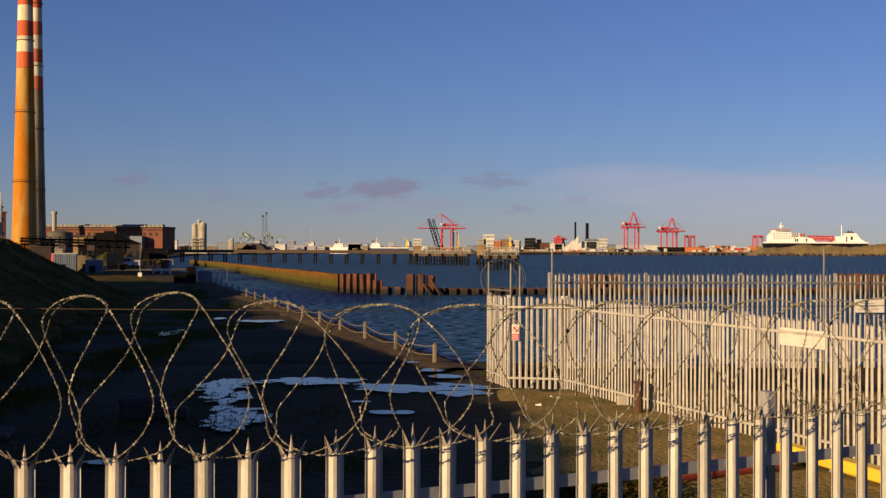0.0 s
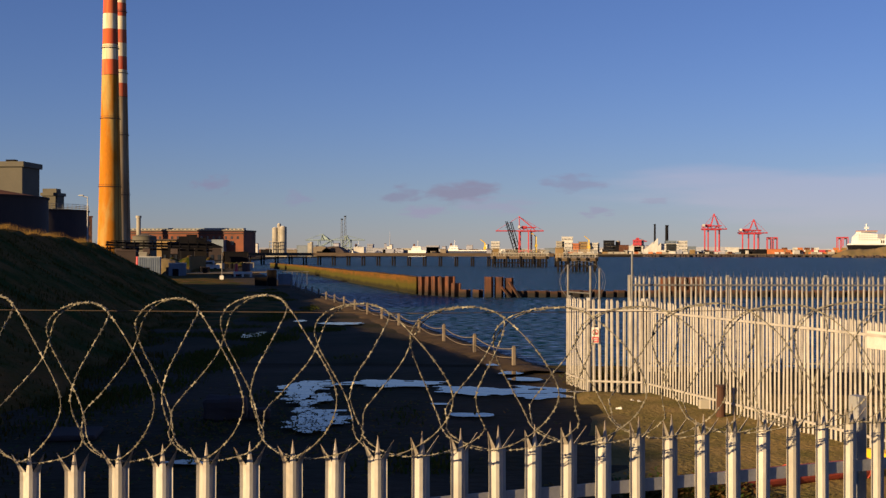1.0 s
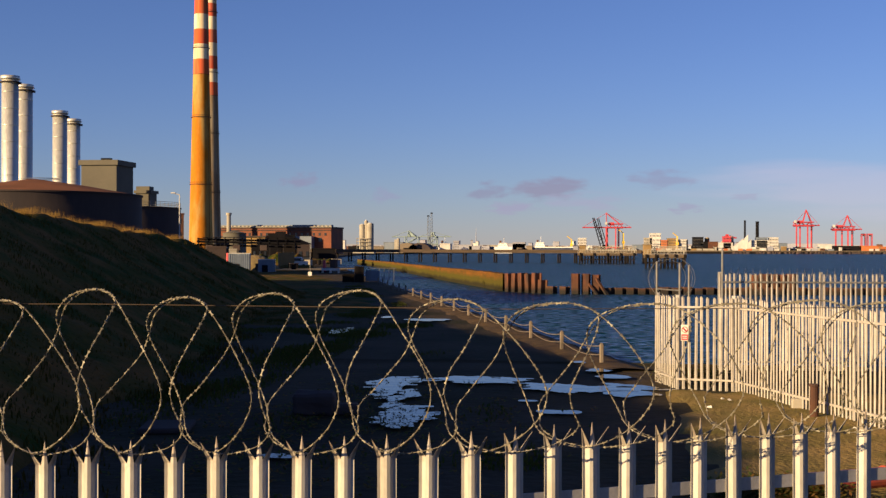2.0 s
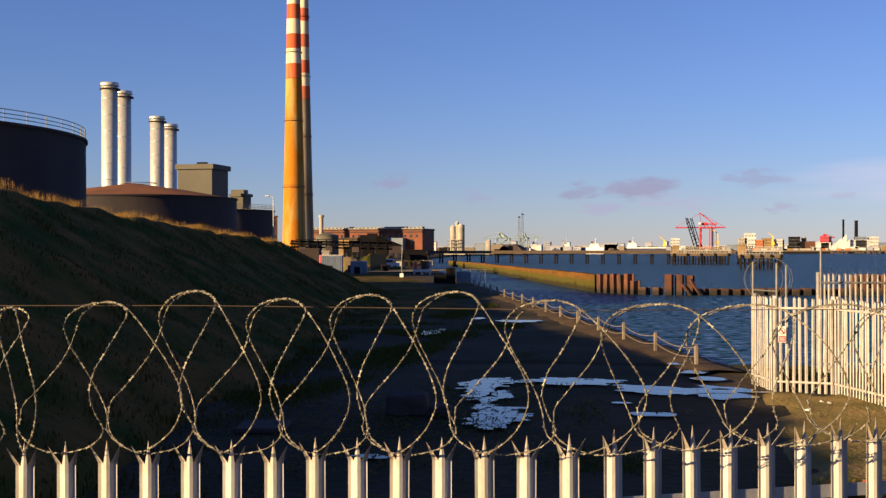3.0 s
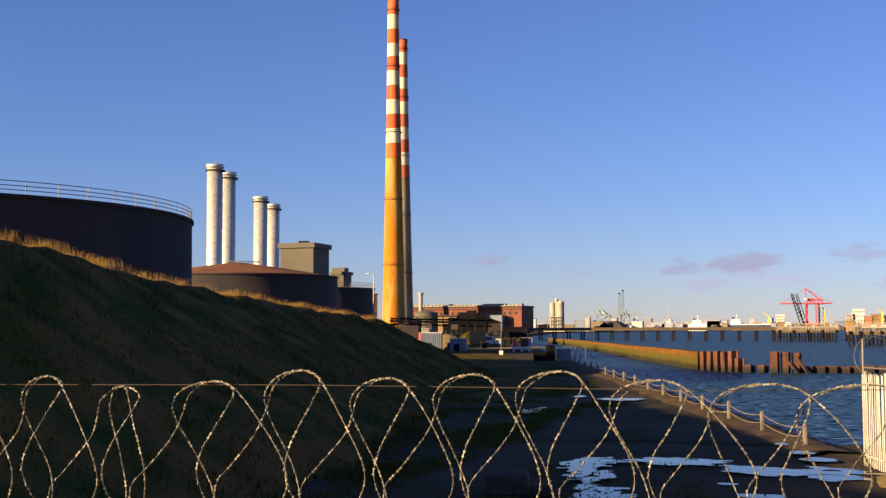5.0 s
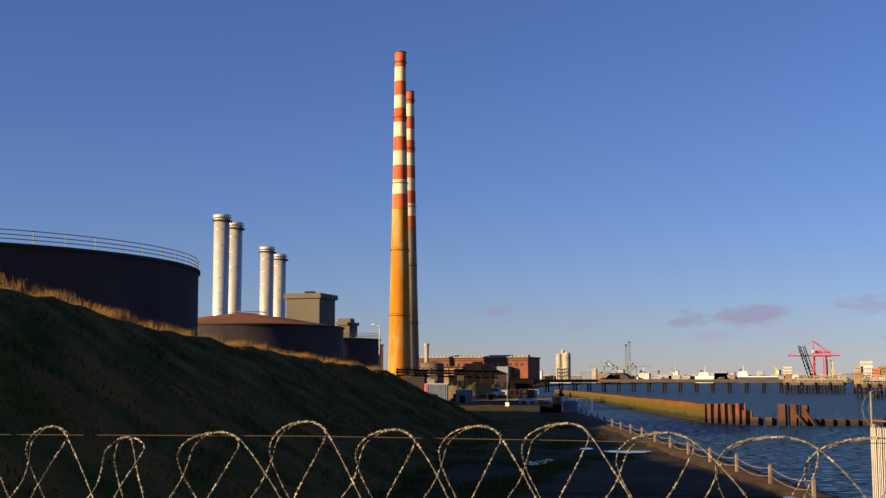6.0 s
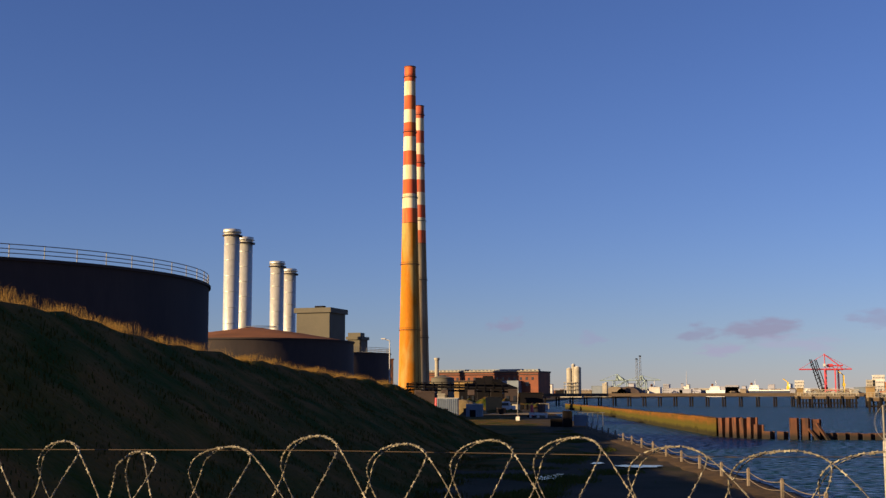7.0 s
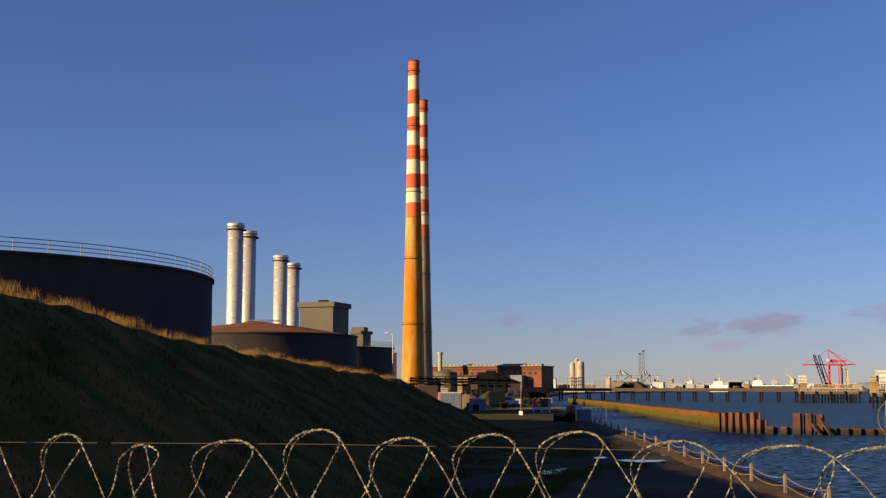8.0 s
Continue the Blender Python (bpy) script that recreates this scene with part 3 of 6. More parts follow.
for i, p in enumerate(((-5.7, 31.9, 0.80, 2.6), (-4.4, 26.4, 0.70, 1.9), (-5.0, 29.2, 0.42, 1.9), (-3.4, 33.5, 2.0, 1.1), (-0.7, 32.3, 2.1, 1.1), (0.55, 30.9, 0.7, 0.8),
                       (-1.1, 27.3, 0.55, 0.35), (-11.75, 53.0, 0.42, 2.0), (-9.2, 61.8, 1.2, 1.2), (-11.6, 63.9, 0.4, 0.9), (-0.5, 39.7, 0.8, 0.5), (-0.3, 37.0, 0.55, 0.5),
                       (-1.1, 42.6, 0.5, 0.6), (-5.8, 20.8, 0.5, 0.3), (0.3, 35.2, 0.6, 0.5), (-1.9, 29.2, 0.3, 0.25))):
    puddle(*p, i * 2.3 + 0.7)

# ---- the near palisade fence ----
KINK = Vector((-0.385, 4.469, 0))
LEFT, RIGHT = radians(9.69), radians(27.7)


def pale_mesh(height, wide, deep, spike, splay):
    """One corrugated steel pale with a three-pointed head."""
    bm = bmesh.new()
    xs = [-0.5, -0.34, -0.17, 0.0, 0.17, 0.34, 0.5]
    ds = [0.0, 0.15, -0.75, -1.0, -0.75, 0.15, 0.0]
    low = height - spike
    front = [[bm.verts.new((x * wide, d * deep, z)) for x, d in zip(xs, ds)] for z in (0, low)]
    back = [[bm.verts.new((x * wide, d * deep + 0.003, z)) for x, d in zip(xs, ds)] for z in (0, low)]
    for i in range(6):
        bm.faces.new((front[0][i], front[0][i + 1], front[1][i + 1], front[1][i]))
        bm.faces.new((back[0][i + 1], back[0][i], back[1][i], back[1][i + 1]))
    for i in (0, 6):
        bm.faces.new((front[0][i], front[1][i], back[1][i], back[0][i]))
    for lo, hi, tx, ty, tz in ((0, 2, -wide * splay, -deep * 2.2, height - spike * 0.18), (2, 4, 0.0, -deep * 0.6, height), (4, 6, wide * splay, -deep * 2.2, height - spike * 0.18)):
        tip, tip2 = bm.verts.new((tx, ty, tz)), bm.verts.new((tx, ty + 0.003, tz))
        for i in range(lo, hi):
            bm.faces.new((front[1][i], front[1][i + 1], tip))
            bm.faces.new((back[1][i + 1], back[1][i], tip2))
        bm.faces.new((front[1][lo], tip, tip2, back[1][lo]))
        bm.faces.new((front[1][hi], back[1][hi], tip2, tip))
    return bm


def near_spot(j):
    a, run = (LEFT, 0.0055 + 0.1552 * j) if j < 0 else (RIGHT, 0.0115 + 0.1573 * j)
    return KINK + Vector((math.cos(a), math.sin(a), 0)) * run, math.degrees(a), 3.029 + j * 0.003 if j < 0 else 3.041


near_fence = base("palisade_fence", KINK.x, KINK.y, 0, "weathered galvanised steel palisade fence with three-pointed pales", "fence")
pale_data = None
for j in range(-22, 34):
    p, turn, tip = near_spot(j)
    if pale_data is None:
        ob = part("pale", pale_mesh(2.42, 0.071, 0.016, 0.088, 0.80), M["galvanised"])
        pale_data = ob.data
    else:
        ob = new("pale", pale_data)
    ob.parent = near_fence
    ob.matrix_basis = pose(p.x - KINK.x, p.y - KINK.y, tip + random.uniform(-0.004, 0.004), random.uniform(-0.5, 0.5), random.uniform(-0.3, 0.3), turn + random.uniform(-1.2, 1.2)) @ Matrix.Translation((0, 0, -2.42))
for a, lo, hi in ((LEFT, -23 * 0.155, -0.02), (RIGHT, 0.0, 34 * 0.1573)):
    d, n = Vector((math.cos(a), math.sin(a), 0)), Vector((-math.sin(a), math.cos(a), 0))
    for z in (2.787 - (0.03 if a == LEFT else 0.0), 0.65):
        bm = bmesh.new()
        for up, out, sx, sz in ((0, 0.006, 0.006, 0.05), (-0.003, 0.034, 0.05, 0.006)):
            bmesh.ops.create_cube(bm, size=1, matrix=Matrix.LocRotScale(d * (lo + hi) / 2 + n * out + Vector((0, 0, z + up - 0.022)), Euler((0, 0, a)), (hi - lo, sx, sz)))
        part("rail", bm, M["rail"], near_fence)
for s, a in ((-2.75, LEFT), (-0.1, LEFT), (2.19, RIGHT), (4.9, RIGHT)):
    d, n = Vector((math.cos(a), math.sin(a), 0)), Vector((-math.sin(a), math.cos(a), 0))
    q = d * s + n * 0.10
    top = 3.06 if s > 0 else 2.7
    post = part("post", box(0, 0, 0, 0.05, 0.065, top, 0.003), M["rail"], near_fence, "grey steel fence post")
    post.matrix_basis = pose(q.x, q.y, 0, 0, 0, math.degrees(a))

# razor wire: concertina rings in tied pairs, one of each pair leaning forward along the fence and one back
RINGS = [(-3.55, 3.52), (-3.2, 3.51), (-2.86, 3.53), (-2.525, 3.525), (-2.225, 3.487), (-1.868, 3.506), (-1.535, 3.547), (-1.205, 3.518), (-0.892, 3.532), (-0.577, 3.543),
         (-0.225, 3.512), (0.174, 3.496), (0.56, 3.488), (0.94, 3.484), (1.31, 3.492), (1.68, 3.48), (2.07, 3.486), (2.44, 3.478), (2.84, 3.484), (3.22, 3.48), (3.62, 3.482), (4.0, 3.482), (4.4, 3.48), (4.8, 3.48)]
# round a ring from its top: offset along the fence and drop below the top, in centimetres
FORWARD = ((0, 0), (5.2, 1.0), (9.6, 4.6), (16, 14), (21.3, 23), (25.2, 31.5), (26, 38.5), (22.7, 46.5), (16.7, 53), (10.7, 56.5), (5, 54.5), (0.4, 50), (-1.2, 41.5), (-4.1, 33.5), (-8.7, 24), (-12.6, 16), (-14.2, 9.0), (-11.8, 4.0), (-6.6, 1.0))
BACK = ((0, 0.4), (5.6, 1.2), (9.4, 4.6), (7.0, 11), (2.6, 19), (-1.2, 26), (-3.2, 33.5), (-1.8, 40.5), (1.0, 47.5), (-5, 54), (-17.5, 57), (-27.5, 55), (-33.5, 50), (-33.3, 45), (-32.5, 40), (-27.8, 34.5), (-21.8, 27.3), (-16.4, 20), (-13.2, 12.8), (-10.5, 5.6), (-5.8, 1.6))
COIL_DEPTH = 0.25
PULLED = {-2.225: 0.5, -1.868: 1.2}     # rings drawn together or apart


def coil_spot(run):
    """The place on the fence line, and the turn of the coil there: rounded over the kink and skewed where it is stretched out."""
    f = min(1.0, max(0.0, (run + 0.25) / 0.5))
    a = LEFT + (RIGHT - LEFT) * f + 0.17 * min(1.4, max(0.0, (-run - 0.35) / 1.15))
    d = LEFT if run < 0 else RIGHT
    return KINK + Vector((math.cos(d), math.sin(d), 0)) * run, a


def ring_curve(keys, run, top, spread, tall, seed):
    """A closed smooth ring through the keys: the side further along the fence bulges forward, the other back."""
    n, pts = len(keys), []
    low = max(k[1] for k in keys)
    best = [i for i, k in enumerate(keys) if k[1] == low][0]
    for i, (o, drop) in enumerate(keys):
        side = 1 if i <= best else -1
        bulge = math.sqrt(max(0.0, 1 - (2 * drop / low - 1) ** 2)) * side
        o += 0.7 * noise.noise((i * 0.5, seed, 1.0))
        q, a = coil_spot(run + o * 0.01 * spread)
        near = bulge * COIL_DEPTH
        q = q + Vector((math.sin(a), -math.cos(a), 0)) * near
        q.z = top - drop * 0.01 * tall + 0.09 * near
        pts.append(q)
    ring = []
    for i in range(n):
        p0, p1, p2, p3 = pts[i - 1], pts[i], pts[(i + 1) % n], pts[(i + 2) % n]
        for k in range(4):
            t = k / 4
            ring.append(0.5 * (2 * p1 + (p2 - p0) * t + (2 * p0 - 5 * p1 + 4 * p2 - p3) * t * t + (3 * p1 - p0 - 3 * p2 + p3) * t ** 3))
    return ring + ring[:1]


rings = []
for i, (run, top) in enumerate(RINGS):
    gap = (RINGS[i + 1][0] - run) if i + 1 < len(RINGS) else 0.42
    back_gap = (run - RINGS[i - 1][0]) if i else 0.33
    tall = (top - 2.945) / 0.57
    rings.append(ring_curve(FORWARD, run, top, PULLED.get(run, 0.6 + 0.4 * gap / 0.325), tall, i * 1.7))
    rings.append(ring_curve(BACK, run, top, 0.6 + 0.4 * back_gap / 0.325, tall, i * 2.3 + 9))
razor = base("razor_wire", KINK.x, KINK.y, 3.0, "coiled steel razor wire stretched along the top of the fence", "razor wire")


def under(parent, ob):
    """Puts ob, built in world places, under parent."""
    ob.parent = parent
    ob.matrix_parent_inverse = parent.matrix_world.inverted()
    return ob


bpy.context.view_layer.update()
for i, ring in enumerate(rings):
    v, f = tube(ring, 0.0019 if i % 2 == 0 else 0.0015, 5)
    under(razor, raw("coil", v, f, M["razor"]))
bv, bf = [], []
run = 0.0
for a, b in (pair for ring in rings for pair in zip(ring, ring[1:])):
    run += (b - a).length
    if run > 0.038:
        run = 0.0
        d = (b - a).normalized()
        s = d.cross(Vector((random.uniform(-1, 1), random.uniform(-1, 1), random.uniform(-1, 1)))).normalized()
        w = d.cross(s) * 0.0022
        k = len(bv)
        c, hl, hw = b, 0.0092, 0.0052
        for o in (-1, 1):
            bv += [c - d * hl * 1.3 + s * hw + w * o, c - d * hl * 0.4 + s * hw * 0.35 + w * o, c + d * hl * 0.4 + s * hw * 0.35 + w * o, c + d * hl * 1.3 + s * hw + w * o,
                   c + d * hl * 1.3 - s * hw + w * o, c + d * hl * 0.4 - s * hw * 0.35 + w * o, c - d * hl * 0.4 - s * hw * 0.35 + w * o, c - d * hl * 1.3 - s * hw + w * o]
        bf += [tuple(k + i for i in range(8)), tuple(k + 15 - i for i in range(8))]
        bf += [(k + i, k + 8 + i, k + 8 + (i + 1) % 8, k + (i + 1) % 8) for i in range(8)]
barbs = under(razor, raw("barb_rest", bv, bf, M["barb"]))
barbs["kind"] = "stuff"
line = []
for i in range(85):
    q, a = coil_spot(-3.7 + i * 0.1)
    line.append(Vector((q.x, q.y + 0.02, 3.492 - max(0, q.x + 1.9) * 0.012)))
v, f = tube(line, 0.0014, 4)
tagged(raw("line_wire", v, f, M["wire"]), "thin rusty line wire strung above the fence", "wire")

# ---- the fenced enclosure by the water ----
ENC_PALE = pale_mesh(2.45, 0.072, 0.014, 0.05, 0.25)
enc_data = None
TALL_PALE = pale_mesh(3.0, 0.06, 0.014, 0.06, 0.6)
tall_data = None


def fence_run(fence, x0, y0, x1, y1, z, tall=False, spacing=0.158, posts=True):
    global enc_data, tall_data
    d = Vector((x1 - x0, y1 - y0, 0))
    turn, length = math.degrees(math.atan2(d.y, d.x)), d.length
    d.normalize()
    n = Vector((-d.y, d.x, 0))
    high = 3.0 if tall else 2.45
    for i in range(int(length / spacing) + 1):
        q = Vector((x0, y0, z)) + d * i * spacing
        if tall:
            if tall_data is None:
                tall_data = part("pale", TALL_PALE, M["pale_far"], fence).data
                continue
            ob = new("pale", tall_data)
        else:
            if enc_data is None:
                enc_data = part("pale", ENC_PALE, M["pale_far"], fence).data
                continue
            ob = new("pale", enc_data)
        ob.parent = fence
        ob.matrix_basis = fence.matrix_basis.inverted() @ pose(q.x, q.y, q.z + random.uniform(-0.02, 0.02), random.uniform(-0.6, 0.6), random.uniform(-0.7, 0.7), turn + random.uniform(-4, 4))
    inv = fence.matrix_basis.inverted()
    for h in (0.28, high - 0.28):
        bm = bmesh.new()
        bmesh.ops.create_cube(bm, size=1, matrix=inv @ Matrix.LocRotScale(Vector((x0, y0, z + h)) + d * length / 2 - n * 0.028, Euler((0, 0, radians(turn))), (length, 0.035, 0.05)))
        part("rail", bm, M["dim"] if tall else M["pale_far"], fence)
    if posts:
        k = max(1, round(length / 2.75))
        for i in range(k + 1):
            q = Vector((x0, y0, z)) + d * length * i / k + n * 0.06
            bm = box(0, 0, 0, 0.1, 0.06, high + 0.03, 0.005)
            bmesh.ops.transform(bm, matrix=inv @ pose(q.x, q.y, q.z, 0, 0, turn), verts=bm.verts)
            part("post", bm, M["rail"], fence)


enclosure = base("palisade_fence", 1.33, 34.46, 0, "pale sunlit steel palisade fence round a waterside enclosure", "fence")
fence_run(enclosure, 1.33, 34.46, 1.74, 32.75, 0.02)
fence_run(enclosure, 1.80, 32.5, 3.21, 32.2, 0.02)
fence_run(enclosure, 3.27, 32.1, 7.9, 19.0, 0.02)
far_fence = base("palisade_fence", 3.4, 38.2, 0, "tall grey steel palisade fence on the water side of the enclosure", "fence")
fence_run(far_fence, 3.4, 38.2, 15.6, 38.9, -0.02, True)

# ---- enclosure fittings ----
def frame_post(x, y, h, label):
    ob = base("post", x, y, 0, label, "post")
    part("shaft", drum(0, 0, 0, 0.034, 0.03, h, 8), M["dim"], ob)
    part("cap", drum(0, 0, h, 0.04, 0.02, 0.04, 8), M["dim"], ob)


for x, y, h in ((1.36, 34.9, 3.32), (1.92, 33.6, 3.3), (2.35, 36.4, 3.2), (3.42, 37.6, 3.72), (11.6, 36.9, 3.75)):
    frame_post(x, y, h, "slim grey steel post standing at the fenced enclosure")
gate = base("gate_frame", 1.36, 34.9, 3.2, "grey steel frame with a wire ring at the fence corner", "frame")
part("bar", beam((0, 0, -0.62), (0.56, -1.3, -0.62), 0.03), M["dim"], gate)
for i, r in enumerate((0.52, 0.6, 0.56)):
    v, f = tube([Vector((0.25 + 0.1 * i + r * math.cos(t / 8 * math.pi), -0.6 - 0.1 * i, -0.3 + r * math.sin(t / 8 * math.pi))) for t in range(17)], 0.004, 4)
    raw("wire_ring", v, f, M["dim"], gate)

# coils of fine wire along the top of the tall fence
v_all, f_all = [], []
pts = [Vector((3.5 + i * 0.007, 38.1 + 0.2 * math.sin(i * 0.2), 2.93 + 0.2 * math.cos(i * 0.2))) for i in range(1700)]
v, f = tube(pts, 0.004, 3)
tagged(raw("razor_wire", v, f, M["dim"]), "loose coil of grey razor wire on the tall fence", "razor wire")


def sign(x, y, z, turn, w, h, label, red=False):
    ob = base("sign", x, y, z, label, "sign", turn)
    part("board", box(0, 0, -h / 2, w, 0.012, h, 0.004), M["signboard"], ob)
    if red:
        bm = bmesh.new()
        bmesh.ops.create_cone(bm, cap_ends=True, segments=28, radius1=w * 0.4, radius2=w * 0.4, depth=0.006, matrix=Matrix.Translation((0, -0.011, h * 0.2)) @ pose(0, 0, 0, 90))
        part("ring", bm, M["red"], ob, "red prohibition ring")
        bm = bmesh.new()
        bmesh.ops.create_cone(bm, cap_ends=True, segments=28, radius1=w * 0.3, radius2=w * 0.3, depth=0.006, matrix=Matrix.Translation((0, -0.0155, h * 0.2)) @ pose(0, 0, 0, 90))
        part("disc", bm, M["signboard"], ob)
        part("slash", beam((-w * 0.25, -0.02, h * 0.2 + w * 0.25), (w * 0.25, -0.02, h * 0.2 - w * 0.25), 0.03), M["red"], ob)
        part("panel", box(0, -0.012, -h * 0.45, w * 0.86, 0.008, h * 0.36), M["red"], ob, "red text panel")
        for k in range(2):
            part("text_bar", box(0, -0.0185, -h * 0.36 + k * 0.05, w * 0.6, 0.004, 0.02), M["signboard"], ob)
    elif w < 1:
        for k in range(3):
            part("text_bar", box(-w * 0.05, -0.0085, -h * 0.28 + k * h * 0.22, w * (0.7 - 0.12 * k), 0.004, h * 0.07), M["rail"], ob)
    return ob


sign(1.98, 32.33, 1.52, -12, 0.2, 0.42, "small white sign with a red prohibition ring on the pales", True)
sign(6.66, 22.43, 2.1, -70.5, 1.36, 0.33, "blank white rectangular board fixed to the pale steel fence")
sign(13.6, 38.62, 1.98, 3, 0.95, 0.42, "white notice board on the tall grey fence")

# yellow barrier, red pipe, rusty stub and litter in the yard
barrier = base("barrier", 6.75, 19.4, 0, "yellow painted barrier beam on short feet beside the fence", "barrier", -73)
part("beam", box(0, 0, 0.12, 4.6, 0.28, 0.2, 0.02), M["yellow"], barrier)
part("kerb", box(0, 0.2, 0.0, 4.6, 0.16, 0.14, 0.015), M["yellow"], barrier)
for x in (-2, -0.7, 0.7, 2):
    part("foot", box(x, 0, 0, 0.14, 0.2, 0.13), M["rail"], barrier)
pipe = base("pipe", 3.95, 19.3, 0.2, "red oxide painted steel pipe lying on the yard", "pipe", 29)
part("tube", beam((-1.9, 0, 0), (1.9, 0, 0), 0.23, seg=18), M["rose"], pipe)
for x in (-1.9, 0.3, 1.88):
    part("flange", beam((x - 0.03, 0, 0), (x + 0.03, 0, 0), 0.26, seg=18), M["rose"], pipe)
stub = base("bollard", 4.45, 27.4, 0, "short rusty steel bollard in the yard", "bollard")
part("shaft", drum(0, 0, 0, 0.10, 0.09, 0.72, 12), M["rust"], stub)
part("cap", drum(0, 0, 0.72, 0.12, 0.11, 0.05, 12), M["rust"], stub)
strut = base("concrete_block", 4.35, 29.0, 0, "small pale concrete block at the foot of the fence", "block")
part("block", box(0, 0, 0, 0.3, 0.2, 0.26, 0.03), M["concrete"], strut)
for x, y in ((2.75, 30.2), (2.9, 30.0), (5.0, 25.6), (2.3, 28.6)):
    ob = base("litter", x, y, 0.04, "scrap of pale litter on the ground", "litter", random.uniform(0, 180), "litter in the yard")
    bm = box(0, 0, 0, 0.14, 0.07, 0.05, 0.015)
    for w in bm.verts:
        w.co += Vector([random.uniform(-0.02, 0.02) for _ in range(3)])
    part("scrap", bm, M["white"], ob)
slab = base("slab", -8.9, 23.8, 0, "grey concrete slab lying at the foot of the bank", "slab", 12)
part("block", box(0, 0, 0, 1.0, 1.3, 0.12, 0.03), M["slate"], slab)
crate = base("rubble_block", -6.5, 26.5, 0, "broken brown masonry block in the shaded yard", "rubble", 10)
bm = box(0, 0, 0, 0.9, 0.7, 0.5, 0.06)
bmesh.ops.subdivide_edges(bm, edges=bm.edges[:], cuts=2, use_grid_fill=True)
for w in bm.verts:
    w.co += noise.noise_vector(w.co * 3) * 0.07
part("block", bm, M["slate"], crate)
bm = box(0.75, -0.1, 0, 0.5, 0.4, 0.26, 0.05)
part("piece", bm, M["slate"], crate)


def weeds(name, x, y, sx, sy, count, tall, label):
    v, f = [], []
    for _ in range(count):
        px, py = x + random.gauss(0, sx), y + random.gauss(0, sy)
        h = tall * random.uniform(0.2, 1)
        for _ in range(5):
            a, r = random.uniform(0, 6.28), random.uniform(0.03, 0.1)
            cx, cy, cz = px + math.cos(a) * r, py + math.sin(a) * r, h * random.uniform(0.3, 1.1) + 0.03
            d, s = Vector((math.cos(a), math.sin(a), random.uniform(-0.3, 0.6))) * 0.05, Vector((-math.sin(a), math.cos(a), random.uniform(-0.3, 0.3))) * 0.022
            c, k = Vector((cx, cy, cz)), len(v)
            v += [c - d, c + s, c + d, c - s]
            f += [(k, k + 1, k + 2, k + 3)]
    tagged(raw(name, v, f, M["weed"]), label, "weeds", kind="stuff")


weeds("weeds", 2.45, 18.3, 0.5, 0.35, 1100, 0.32, "low green and brown weeds beside the red pipe")
weeds("weeds", 2.4, 34.0, 0.5, 0.3, 500, 0.55, "yellow-green weeds behind the fence pales")
weeds("weeds", -5.8, 24.0, 2.0, 4.0, 900, 0.12, "scattered low weeds in the muddy yard")

# posts with sagging chain along the path
prev = None
for i in range(-1, 16):
    p = Vector((-1.66, 44.5, 0)) + DIR * i * 5.5
    tall = 0.70 + random.uniform(-0.06, 0.06)
    ob = base("bollard", p.x, p.y, 0, "weathered concrete path post holding a chain", "bollard", 15 + random.uniform(-5, 5), "posts along the path")
    part("shaft", box(0, 0, 0, 0.125, 0.125, tall, 0.02), M["stone"], ob)
    part("cap", box(0, 0, tall, 0.09, 0.09, 0.04, 0.015), M["stone"], ob)
    if prev:
        for z0 in (0.62, 0.34):
            a, b = prev + Vector((0, 0, z0)), p + Vector((0, 0, z0))
            v, f = tube([a.lerp(b, t / 10) - Vector((0, 0, 0.16 * (1 - (t / 5 - 1) ** 2))) for t in range(11)], 0.014, 4)
            tagged(raw("chain", v, f, M["stone"]), "sagging weathered chain between the path posts", "chain", "chains along the path")
    prev = p

# ---- old sheet pile wall in the water ----
def pile_run(wall, x0, y0, x1, y1, bottom, top, pitch, mat, wide=0.6):
    d = Vector((x1 - x0, y1 - y0, 0))
    k = max(1, int(d.length / pitch))
    turn = math.atan2(d.y, d.x)
    for i in range(k):
        q = Vector((x0, y0, 0)) + d * (i + 0.5) / k
        tall = top - bottom + random.uniform(-0.08, 0.06)
        bm = bmesh.new()
        hw, hp = pitch * wide / 2, pitch / 2 + 0.06
        line = [(-hp, 0.2), (-hw, 0.2), (-hw, -0.38), (hw, -0.38), (hw, 0.2), (hp, 0.2), (hp, 0.31), (hw - 0.1, 0.31), (hw - 0.1, -0.26), (0.1 - hw, -0.26), (0.1 - hw, 0.31), (-hp, 0.31)]
        foot = [bm.verts.new((*p, bottom)) for p in line]
        head = [bm.verts.new((*p, bottom + tall)) for p in line]
        bm.faces.new(head)
        for a in range(12):
            bm.faces.new((foot[a], foot[(a + 1) % 12], head[(a + 1) % 12], head[a]))
        bmesh.ops.transform(bm, matrix=Matrix.Translation(q - wall.location) @ Euler((random.uniform(-0.03, 0.03), random.uniform(-0.03, 0.03), turn)).to_matrix().to_4x4(), verts=bm.verts)
        part("pile", bm, mat, wall)


def pile_wall(x, y, label):
    ob = base("sheet_pile_wall", x, y, 0, label, "sheet piling")
    ob.location = (x, y, 0)
    return ob


